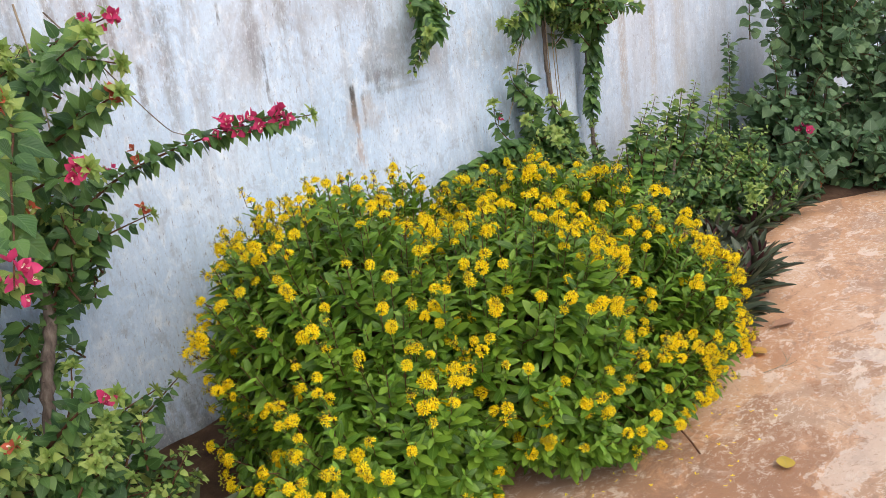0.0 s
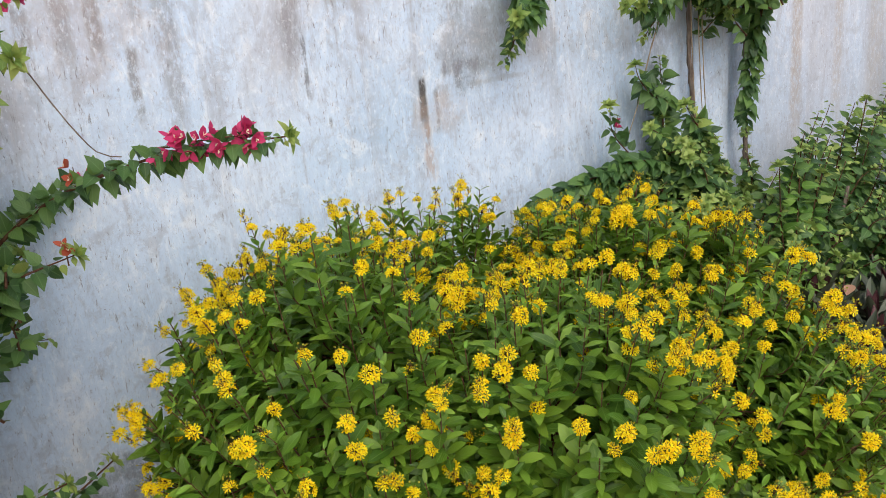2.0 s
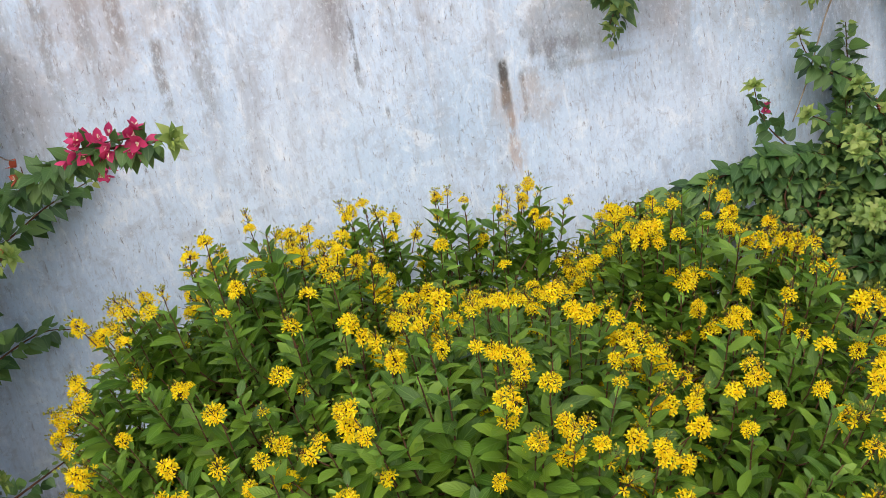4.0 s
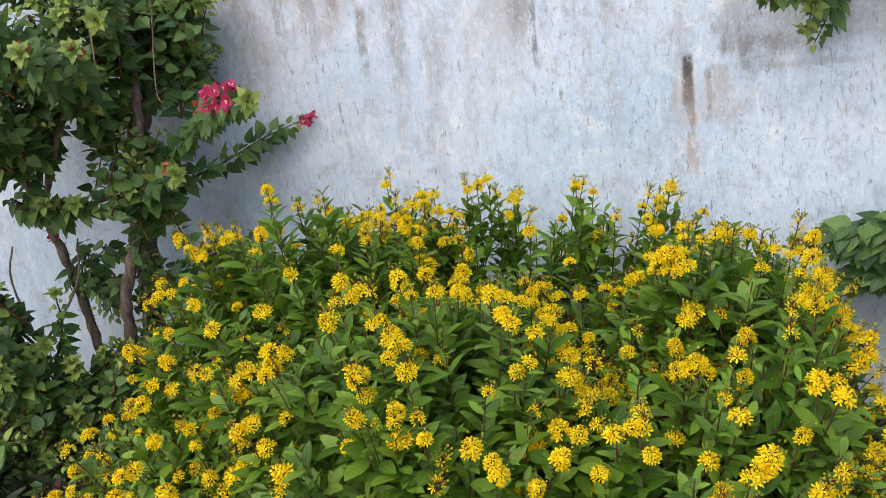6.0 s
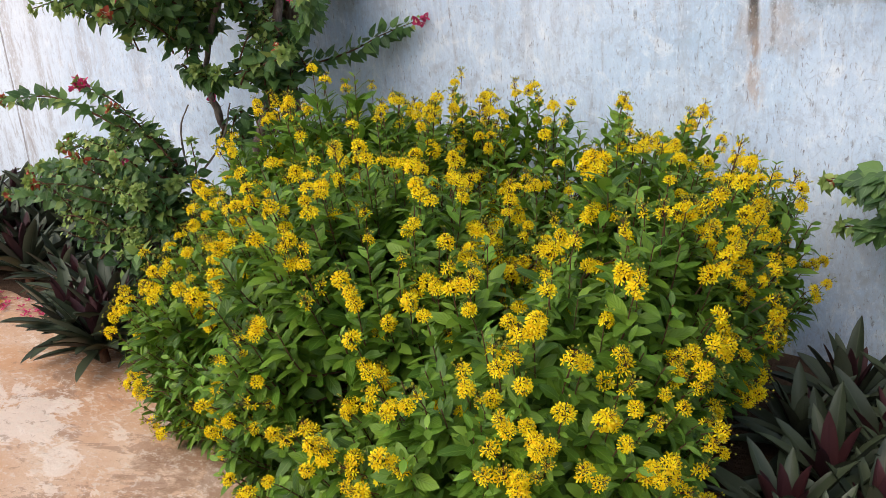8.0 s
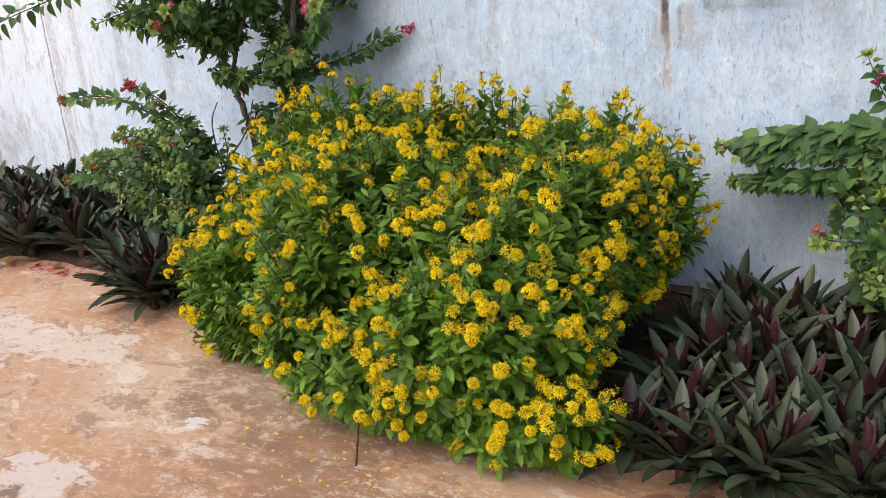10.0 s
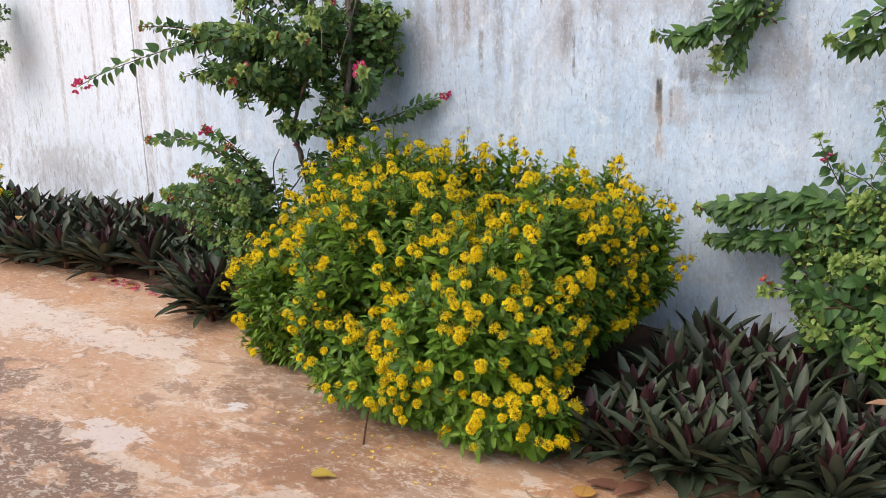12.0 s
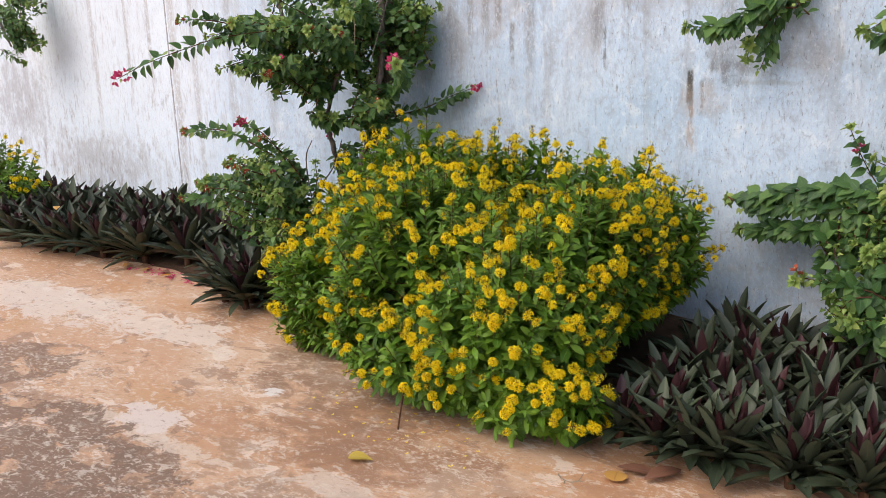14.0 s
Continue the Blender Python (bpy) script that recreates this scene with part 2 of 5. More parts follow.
def concrete_material():
    s = Shade("worn_ochre_concrete")
    p = s.place()
    x, y, z = s.xyz(p)
    big = s.noise(s.place((0.9, 1.5, 1), (4, 2, 0)), 1.0, 6, 0.62, 0.4)
    base = s.ramp(big, (0.30, (0.42, 0.222, 0.122)), (0.45, (0.54, 0.305, 0.170)), (0.58, (0.58, 0.37, 0.238)), (0.72, (0.68, 0.52, 0.39)))
    orange = s.step(s.noise(s.place((1.1, 2.2, 1), (7, 1, 0)), 1.0, 4), 0.54, 0.72)
    base = s.mix(s.m("MULTIPLY", orange, 0.5), base, (0.52, 0.27, 0.11))
    worn = s.noise(s.place((2.6, 4.2, 1), (1, 8, 0)), 1.0, 9, 0.7, 0.6)
    base = s.mix(s.m("MULTIPLY", s.step(worn, 0.55, 0.57), 0.65), base, (0.32, 0.19, 0.125))
    flake = s.noise(s.place((3.5, 6, 1), (6, 3, 0)), 1.0, 9, 0.72, 0.5)
    base = s.mix(s.m("MULTIPLY", s.step(flake, 0.57, 0.595), 0.78), base, (0.74, 0.61, 0.50))

    def patch(x0, y0, rx, ry, colour, amount, rag=1.6, edge=0.25):
        nonlocal base
        nz = s.noise(s.place((4, 5.5, 1), (x0 * 2, y0, 0)), 1.0, 10, 0.72, 0.5)
        dx = s.m("DIVIDE", s.m("SUBTRACT", x, x0), rx)
        dy = s.m("DIVIDE", s.m("SUBTRACT", y, y0), ry)
        r = s.m("ADD", s.m("ADD", s.m("MULTIPLY", dx, dx), s.m("MULTIPLY", dy, dy)), s.m("MULTIPLY_ADD", nz, rag * 7, -rag * 3.5))
        base = s.mix(s.m("MULTIPLY", s.step(r, 1.0, 1.0 - edge), amount), base, colour)

    dark = (0.20, 0.122, 0.082)
    patch(-0.35, -2.85, 1.0, 0.50, (0.37, 0.225, 0.14), 0.65, 1.2, 0.3)
    # damp reddish tone and bush shade painted along the bush's front edge
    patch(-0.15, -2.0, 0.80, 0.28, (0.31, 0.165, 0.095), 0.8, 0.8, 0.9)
    patch(-1.0, -2.42, 0.5, 0.06, (0.68, 0.57, 0.46), 0.6, 1.2, 0.3)
    patch(-1.30, -2.80, 0.75, 0.32, dark, 0.88)
    patch(-0.85, -2.52, 0.30, 0.09, dark, 0.75, 1.0)
    patch(-2.30, -2.35, 0.35, 0.22, dark, 0.75)
    patch(-0.45, -3.0, 0.5, 0.35, dark, 0.6)
    patch(-0.15, -2.55, 0.25, 0.14, (0.34, 0.23, 0.165), 0.6)
    # the same shade and damp tone, painted in beneath the bush
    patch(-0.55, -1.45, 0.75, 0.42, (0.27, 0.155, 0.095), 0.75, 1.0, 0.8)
    patch(0.3, -2.0, 0.35, 0.2, (0.56, 0.42, 0.30), 0.4)
    patch(-1.14, -2.32, 0.17, 0.10, (0.68, 0.57, 0.50), 0.95, 1.0)
    patch(-0.94, -1.85, 0.07, 0.045, (0.72, 0.67, 0.62), 0.95, 1.0)
    patch(-2.1, -1.62, 0.55, 0.16, (0.74, 0.63, 0.53), 0.75, 1.4, 0.4)
    patch(-3.2, -1.75, 0.8, 0.25, (0.70, 0.60, 0.52), 0.75, 1.0, 0.5)
    patch(-2.7, -1.35, 0.5, 0.14, (0.55, 0.28, 0.12), 0.5, 1.0, 0.8)
    patch(1.3, -2.3, 0.8, 0.35, (0.66, 0.57, 0.49), 0.6, 1.6)
    patch(1.9, -1.9, 0.5, 0.2, (0.40, 0.25, 0.17), 0.6, 1.4)
    patch(2.9, -1.6, 0.5, 0.2, (0.42, 0.27, 0.19), 0.6, 1.4)
    patch(0.2, -2.3, 0.4, 0.12, (0.62, 0.52, 0.43), 0.6, 1.4)
    pits = s.noise(s.place((14, 22, 1), (3, 5, 0)), 1.0, 8, 0.75, 0.4)
    base = s.mix(s.m("MULTIPLY", s.step(pits, 0.55, 0.60), 0.6), base, (0.66, 0.56, 0.46))
    base = s.mix(s.m("MULTIPLY", s.step(pits, 0.43, 0.37), 0.6), base, (0.30, 0.18, 0.11))
    crumb = s.noise(s.place((30, 46, 1), (1, 9, 0)), 1.0, 8, 0.75, 0.5)
    thick = s.step(s.noise(s.place((1.7, 2.4, 1), (2, 6, 0)), 1.0, 4, 0.6), 0.40, 0.62)
    base = s.mix(s.m("MULTIPLY", s.m("MULTIPLY", s.step(crumb, 0.53, 0.58), thick), 0.75), base, (0.68, 0.58, 0.47))
    base = s.mix(s.m("MULTIPLY", s.step(crumb, 0.42, 0.36), 0.45), base, (0.30, 0.19, 0.125))
    speck = s.noise(p, 38, 6, 0.7)
    base = s.mix(s.m("MULTIPLY", s.step(speck, 0.6, 0.72), 0.45), base, (0.70, 0.62, 0.53))
    grit = s.noise(p, 130, 4, 0.7)
    base = s.mix(s.m("MULTIPLY", s.step(grit, 0.58, 0.75), 0.4), base, (0.25, 0.17, 0.12))
    h = s.m("ADD", s.m("MULTIPLY_ADD", pits, 0.5, s.m("MULTIPLY", worn, 0.7)), s.m("MULTIPLY", s.noise(p, 90, 5, 0.7), 0.25))
    s.bump(h, 0.45, 0.012)
    return s.done(base, s.step(big, 0.3, 0.7, 0.55, 0.8), 0.35)


def soil_material():
    s = Shade("damp_red_soil")
    p = s.place()
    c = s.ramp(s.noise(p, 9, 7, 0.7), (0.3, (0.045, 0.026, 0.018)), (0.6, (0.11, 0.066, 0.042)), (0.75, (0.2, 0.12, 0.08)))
    s.bump(s.noise(p, 45, 6, 0.7), 0.8, 0.02)
    return s.done(c, 0.95, 0.15)


def leaf_material(name, dark, mid, light, vein, rough=0.5, glow=0.22, per_object=False, ribbed=0.2):
    """Leaf: hue varies leaf by leaf, pale midrib and side veins along its own length, light passes through it."""
    s = Shade(name)
    if per_object:
        rnd = s.n("ObjectInfo").outputs["Random"]
    else:
        rnd = s.n("NewGeometry").outputs["Random Per Island"]
    col = s.ramp(rnd, (0.0, dark), (0.45, mid), (1.0, light))
    uv = s.n("UVMap")
    u, v, _ = s.xyz(uv.outputs[0])
    side = s.m("ABSOLUTE", s.m("SUBTRACT", u, 0.5))
    rib = s.step(side, 0.055, 0.015)
    ripple = s.m("SINE", s.m("MULTIPLY", s.m("SUBTRACT", v, s.m("MULTIPLY", side, 0.7)), 44.0))
    ribs = s.m("MULTIPLY", s.step(ripple, 0.78, 1.0), ribbed)
    col = s.mix(s.m("MULTIPLY", s.m("MAXIMUM", rib, ribs), 0.55), col, vein)
    spots = s.noise(s.place((1, 1, 1)), 55, 4, 0.65)
    col = s.mix(s.m("MULTIPLY", s.step(spots, 0.55, 0.8), 0.35), col, light)
    s.bump(s.m("ADD", s.m("MULTIPLY", ripple, ribbed * 4), s.m("MULTIPLY", rib, -2.0)), 0.22, 0.002)
    s.done(col, rough, 0.4)
    tr = s.n("BsdfTranslucent")
    s.put(tr.inputs["Color"], s.mix(0.5, col, light))
    mixer = s.n("MixShader")
    mixer.inputs[0].default_value = glow
    s.t.links.new(s.bsdf.outputs[0], mixer.inputs[1])
    s.t.links.new(tr.outputs[0], mixer.inputs[2])
    s.t.links.new(mixer.outputs[0], s.out.inputs["Surface"])
    return s.mat


def petal_material(name, deep, mid, light, glow=0.25):
    s = Shade(name)
    rnd = s.n("NewGeometry").outputs["Random Per Island"]
    col = s.ramp(rnd, (0.0, deep), (0.5, mid), (1.0, light))
    uv = s.n("UVMap")
    u, v, _ = s.xyz(uv.outputs[0])
    col = s.mix(s.m("MULTIPLY", s.step(v, 0.45, 0.0), 0.5), col, deep)
    s.done(col, 0.55, 0.3)
    tr = s.n("BsdfTranslucent")
    s.put(tr.inputs["Color"], col)
    mixer = s.n("MixShader")
    mixer.inputs[0].default_value = glow
    s.t.links.new(s.bsdf.outputs[0], mixer.inputs[1])
    s.t.links.new(tr.outputs[0], mixer.inputs[2])
    s.t.links.new(mixer.outputs[0], s.out.inputs["Surface"])
    return s.mat


def bark_material(name, a, b, c):
    s = Shade(name)
    p = s.place((1, 1, 0.25))
    n1 = s.noise(p, 60, 6, 0.65)
    s.bump(s.m("ADD", n1, s.noise(s.place(), 25, 4)), 0.7, 0.006)
    return s.done(s.ramp(n1, (0.3, a), (0.5, b), (0.72, c)), 0.85, 0.2)


PLASTER = wall_material()
CONCRETE = concrete_material()
SOIL = soil_material()
BUSH_LEAF = leaf_material("bush_leaf_green", (0.040, 0.104, 0.010), (0.100, 0.208, 0.018), (0.212, 0.350, 0.038), (0.19, 0.31, 0.06), 0.38, 0.28)
BUSH_LEAF_ONE = leaf_material("bush_leaf_green_single", (0.040, 0.104, 0.010), (0.100, 0.208, 0.018), (0.212, 0.350, 0.038), (0.19, 0.31, 0.06), 0.38, 0.28, True)
BUSH_YOUNG = leaf_material("bush_leaf_young", (0.13, 0.28, 0.025), (0.18, 0.36, 0.035), (0.25, 0.43, 0.05), (0.28, 0.42, 0.1), 0.42, 0.34)
HEART_LEAF = leaf_material("heart_leaf_green", (0.028, 0.076, 0.024), (0.066, 0.145, 0.036), (0.140, 0.250, 0.060), (0.14, 0.24, 0.085), 0.40, 0.28)
HEART_LEAF_ONE = leaf_material("heart_leaf_green_single", (0.028, 0.076, 0.024), (0.066, 0.145, 0.036), (0.140, 0.250, 0.060), (0.14, 0.24, 0.085), 0.40, 0.28, True)
LIME_LEAF = leaf_material("lime_shrub_leaf", (0.065, 0.16, 0.026), (0.12, 0.25, 0.038), (0.20, 0.35, 0.06), (0.22, 0.36, 0.10), 0.45, 0.30)
HEART_YOUNG = leaf_material("heart_leaf_lime", (0.13, 0.23, 0.05), (0.22, 0.33, 0.07), (0.37, 0.45, 0.12), (0.32, 0.42, 0.14), 0.45, 0.3)
BROAD_LEAF = leaf_material("broad_leaf_dusky", (0.040, 0.090, 0.038), (0.075, 0.145, 0.058), (0.14, 0.23, 0.10), (0.17, 0.26, 0.14), 0.5, 0.28)
SWORD_TOP = leaf_material("sword_leaf_top", (0.026, 0.036, 0.019), (0.049, 0.065, 0.035), (0.088, 0.108, 0.060), (0.072, 0.09, 0.05), 0.46, 0.06, True, 0.0)
SWORD_BACK = leaf_material("sword_leaf_faded_underside", (0.056, 0.050, 0.036), (0.078, 0.088, 0.054), (0.116, 0.130, 0.080), (0.08, 0.096, 0.056), 0.42, 0.06, True, 0.0)
SWORD_UNDER = leaf_material("sword_leaf_underside", (0.030, 0.010, 0.012), (0.050, 0.015, 0.018), (0.078, 0.026, 0.028), (0.05, 0.018, 0.02), 0.5, 0.08, True, 0.0)
YELLOW = petal_material("yellow_petal", (0.97, 0.66, 0.006), (0.99, 0.80, 0.010), (1.0, 0.89, 0.022), 0.45)
STAMEN = petal_material("brown_calyx", (0.30, 0.14, 0.01), (0.48, 0.28, 0.015), (0.62, 0.42, 0.02))
BUD = petal_material("green_yellow_bud", (0.16, 0.22, 0.03), (0.36, 0.38, 0.04), (0.70, 0.56, 0.04))
PINK = petal_material("magenta_bract", (0.44, 0.020, 0.10), (0.58, 0.04, 0.15), (0.68, 0.11, 0.25), 0.3)
CORAL = petal_material("coral_bract", (0.34, 0.05, 0.035), (0.45, 0.09, 0.05), (0.50, 0.17, 0.08), 0.3)
CREAM = petal_material("cream_floret", (0.7, 0.6, 0.4), (0.8, 0.75, 0.6), (0.85, 0.82, 0.72))
BARK = bark_material("grey_brown_bark", (0.07, 0.055, 0.045), (0.15, 0.115, 0.095), (0.28, 0.23, 0.19))
TWIG = bark_material("reddish_twig", (0.05, 0.022, 0.012), (0.10, 0.045, 0.025), (0.15, 0.09, 0.05))
DRY = bark_material("dry_pale_twig", (0.16, 0.11, 0.07), (0.30, 0.24, 0.17), (0.42, 0.36, 0.28))
FALLEN_YELLOW = leaf_material("fallen_leaf_yellow", (0.48, 0.34, 0.05), (0.55, 0.40, 0.07), (0.60, 0.46, 0.12), (0.45, 0.33, 0.1), 0.55, 0.1, True, 0.05)
FALLEN_ORANGE = leaf_material("fallen_leaf_orange", (0.50, 0.22, 0.03), (0.55, 0.27, 0.05), (0.58, 0.32, 0.08), (0.4, 0.2, 0.06), 0.55, 0.1, True, 0.05)
FALLEN_BROWN = leaf_material("fallen_leaf_brown", (0.20, 0.09, 0.055), (0.28, 0.13, 0.08), (0.36, 0.20, 0.12), (0.24, 0.13, 0.09), 0.65, 0.05, True, 0.05)


# ---- mesh helpers ----
rng = np.random.default_rng(7)
UP = np.array((0.0, 0.0, 1.0))


def unit(a):
    a = np.asarray(a, float)
    return a / np.maximum(np.linalg.norm(a, axis=-1, keepdims=True), 1e-9)


def blade(widths, fold=0.22, droop=0.12, ruffle=0.0):
    """A leaf of length 1 along y: rows of edge, rib, edge; widths as (place along it, half width)."""
    vs, uv, tr = [], [], []
    for i, (v, w) in enumerate(widths):
        zc = -droop * v * v
        lift = fold * w
        wave = ruffle * (1 if i % 2 else -1) * w
        vs += [(-w, v, zc + lift + wave), (0, v, zc), (w, v, zc + lift - wave)]
        uv += [(0.5 - 0.5, v), (0.5, v), (1.0, v)]
    for i in range(len(widths) - 1):
        a, b = 3 * i, 3 * i + 3
        tr += [(a, a + 1, b + 1), (a, b + 1, b), (a + 1, a + 2, b + 2), (a + 1, b + 2, b + 1)]
    return np.array(vs, float), np.array(tr, int), np.array(uv, float)


LANCE = blade([(0, 0.02), (0.12, 0.085), (0.35, 0.185), (0.6, 0.205), (0.85, 0.12), (1, 0.0)], 0.22, 0.20)
LANCE_SLIM = blade([(0, 0.02), (0.15, 0.07), (0.38, 0.16), (0.6, 0.165), (0.83, 0.10), (1, 0.0)], 0.30, 0.34, 0.10)
HEART = blade([(0, 0.05), (0.07, 0.24), (0.26, 0.36), (0.52, 0.31), (0.80, 0.15), (1.05, 0.0)], 0.22, 0.20)
BROAD = blade([(0, 0.08), (0.06, 0.34), (0.28, 0.46), (0.55, 0.40), (0.82, 0.17), (1.0, 0.0)], 0.16, 0.22)
PETAL = blade([(0, 0.05), (0.45, 0.19), (0.78, 0.25), (1.0, 0.09)], 0.35, -0.15)
BRACT = blade([(0, 0.06), (0.35, 0.36), (0.7, 0.28), (1.0, 0.0)], 0.30, -0.15)


class Cloud:
    """Gathers many small blades and turns them into one mesh."""

    def __init__(self):
        self.v, self.f, self.uv, self.mi, self.count = [], [], [], [], 0

    def add(self, shape, at, along, face, size, slot=0, width=1.0):
        vs, tr, uv = shape
        at, along, face = np.atleast_2d(at).astype(float), unit(np.atleast_2d(along)), np.atleast_2d(face).astype(float)
        k = len(at)
        size = np.broadcast_to(size, (k,)).astype(float)
        sx = unit(np.cross(along, face + 1e-4))
        sz = np.cross(sx, along)
        pts = (vs[None, :, 0:1] * sx[:, None] * width + vs[None, :, 1:2] * along[:, None] + vs[None, :, 2:3] * sz[:, None]) * size[:, None, None]
        pts += at[:, None]
        self.v.append(pts.reshape(-1, 3))
        self.f.append((tr[None] + (np.arange(k) * len(vs))[:, None, None] + self.count).reshape(-1, 3))
        self.uv.append(np.tile(uv, (k, 1)))
        self.mi.append(np.repeat(np.broadcast_to(slot, (k,)), len(tr)))
        self.count += k * len(vs)

    def tube(self, pts, radii, sides=6, slot=0):
        pts, radii = np.asarray(pts, float), np.asarray(radii, float)
        n = len(pts)
        tang = unit(np.gradient(pts, axis=0))
        ref = np.array((0.31, 0.87, 0.2))
        a = unit(np.cross(tang, ref))
        b = np.cross(tang, a)
        ang = np.linspace(0, 2 * np.pi, sides, endpoint=False)
        ring = pts[:, None] + radii[:, None, None] * (np.cos(ang)[None, :, None] * a[:, None] + np.sin(ang)[None, :, None] * b[:, None])
        i, j = np.meshgrid(np.arange(n - 1), np.arange(sides), indexing="ij")
        p, q = i * sides + j, i * sides + (j + 1) % sides
        tri = np.concatenate([np.stack([p, q, q + sides], -1).reshape(-1, 3), np.stack([p, q + sides, p + sides], -1).reshape(-1, 3)])
        cap = [(n * sides - sides, n * sides - sides + k, n * sides - sides + k + 1) for k in range(1, sides - 1)]
        tri = np.concatenate([tri, np.array(cap, int)])
        self.v.append(ring.reshape(-1, 3))
        self.f.append(tri + self.count)
        self.uv.append(np.zeros((n * sides, 2)))
        self.mi.append(np.full(len(tri), slot))
        self.count += n * sides

    def mesh(self, name, *materials):
        v, f = np.concatenate(self.v), np.concatenate(self.f)
        uv, mi = np.concatenate(self.uv), np.concatenate(self.mi)
        me = bpy.data.meshes.new(name)
        me.vertices.add(len(v))
        me.vertices.foreach_set("co", v.astype(np.float32).ravel())
        me.loops.add(len(f) * 3)
        me.loops.foreach_set("vertex_index", f.astype(np.int32).ravel())
        me.polygons.add(len(f))
        me.polygons.foreach_set("loop_start", np.arange(0, len(f) * 3, 3, dtype=np.int32))
        me.polygons.foreach_set("material_index", mi.astype(np.int32))
        me.polygons.foreach_set("use_smooth", np.ones(len(f), bool))
        layer = me.uv_layers.new(name="UVMap")
        layer.data.foreach_set("uv", uv[f.ravel()].astype(np.float32).ravel())
        for m in materials:
            me.materials.append(m)
        me.update(calc_edges=True)
        me.validate()
        return me


def spline(pts, step=0.02):
    """A smooth line through the points, evenly stepped."""
    p = np.asarray(pts, float)
    if len(p) == 2:
        p = np.array([p[0], (p[0] + p[1]) / 2 + rng.normal(0, 0.006, 3), p[1]])
    p = np.vstack([2 * p[0] - p[1], p, 2 * p[-1] - p[-2]])
    out = []
    for i in range(1, len(p) - 2):
        k = max(2, int(np.linalg.norm(p[i + 1] - p[i]) / step))
        t = np.linspace(0, 1, k, endpoint=False)[:, None]
        out.append(0.5 * (2 * p[i] + (p[i + 1] - p[i - 1]) * t + (2 * p[i - 1] - 5 * p[i] + 4 * p[i + 1] - p[i + 2]) * t ** 2 + (3 * p[i] - p[i - 1] - 3 * p[i + 1] + p[i + 2]) * t ** 3))
    out.append(p[-2][None])
    return np.concatenate(out)


def frames(line):
    tang = unit(np.gradient(line, axis=0))
    a = unit(np.cross(tang, np.array((0.2, 0.1, 1.0)) + 1e-3))
    return tang, a, np.cross(a, tang)


def thing(name, at, label, category, group="", kind=""):
    ob = new(name)
    ob.location = at
    ob.empty_display_size = 0.1
    return tagged(ob, label, category, group, kind)


def part(name, me, parent, label="", at=None):
    """One mesh object under a thing, its vertices given in the world."""
    ob = new(name, me)
    ob.parent = parent
    if at is None:
        root = parent
        ofs = Vector((0, 0, 0))
        while root is not None:
            ofs += root.location
            root = root.parent
        ob.location = -ofs
    else:
        ob.matrix_basis = at
    return tagged(ob, label) if label else ob


def grid_mesh(name, xs, ys, height, material):
    """A sheet of quads over the plan, with its height from a function."""
    v = [(x, y, height(x, y)) for y in ys for x in xs]
    nx = len(xs)
    f = [(j * nx + i, j * nx + i + 1, (j + 1) * nx + i + 1, (j + 1) * nx + i) for j in range(len(ys) - 1) for i in range(nx - 1)]
    me = bpy.data.meshes.new(name)
    me.from_pydata(v, [], f)
    me.materials.append(material)
    for p in me.polygons:
        p.use_smooth = True
    return me


# ---- ground, bed, wall ----
def bed_edge(x):
    """How far the planting bed reaches from the wall."""
    e = -1.22 - 0.16 * math.sin(x * 1.3 + 0.6) + 0.06 * math.sin(x * 4.1)
    if x < -2.4:
        e = -0.95 - 0.13 * max(0, -3.2 - x)
    if 0.5 < x <= 1.4:
        e = -1.44 + 0.31 * max(0.0, x - 0.5)
    if x > 1.4:
        e = -1.16 + 0.10 * min(1.0, x - 1.4) - 0.8 * max(0, x - 2.95)
    return max(e, -2.4)


far = [-400, -120, -40, -14]
xs = far + [round(-9 + 0.12 * i, 3) for i in range(151)] + [14, 40, 120, 400]
ys = [-400, -120, -40, -14, -9] + [round(-6 + 0.12 * i, 3) for i in range(53)] + [3, 8, 14, 40, 120, 400]
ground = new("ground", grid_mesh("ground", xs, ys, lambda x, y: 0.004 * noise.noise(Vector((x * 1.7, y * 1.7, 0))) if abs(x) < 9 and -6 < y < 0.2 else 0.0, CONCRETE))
tagged(ground, "worn ochre and grey concrete yard floor with flaking patches", "floor", kind="structure")


def bed_sheet():
    xs = [round(-9.5 + 0.06 * i, 3) for i in range(317)]
    rows = 22
    v, f = [], []
    for i, x in enumerate(xs):
        e = bed_edge(x) + 0.035 * noise.noise(Vector((x * 6, 3, 0)))
        for j in range(rows):
            s = j / (rows - 1)
            y = e * (1 - s)
            rise = min(1.0, s * 7)
            z = -0.012 + 0.035 * rise + 0.02 * rise * noise.noise(Vector((x * 5, y * 5, 2)))
            v.append((x, y, z))
    for i in range(len(xs) - 1):
        for j in range(rows - 1):
            a = i * rows + j
            f.append((a, a + rows, a + rows + 1, a + 1))
    me = bpy.data.meshes.new("soil_bed")
    me.from_pydata(v, [], f)
    me.materials.append(SOIL)
    for p in me.polygons:
        p.use_smooth = True
    return me


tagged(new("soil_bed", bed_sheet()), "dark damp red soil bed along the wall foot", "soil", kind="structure")


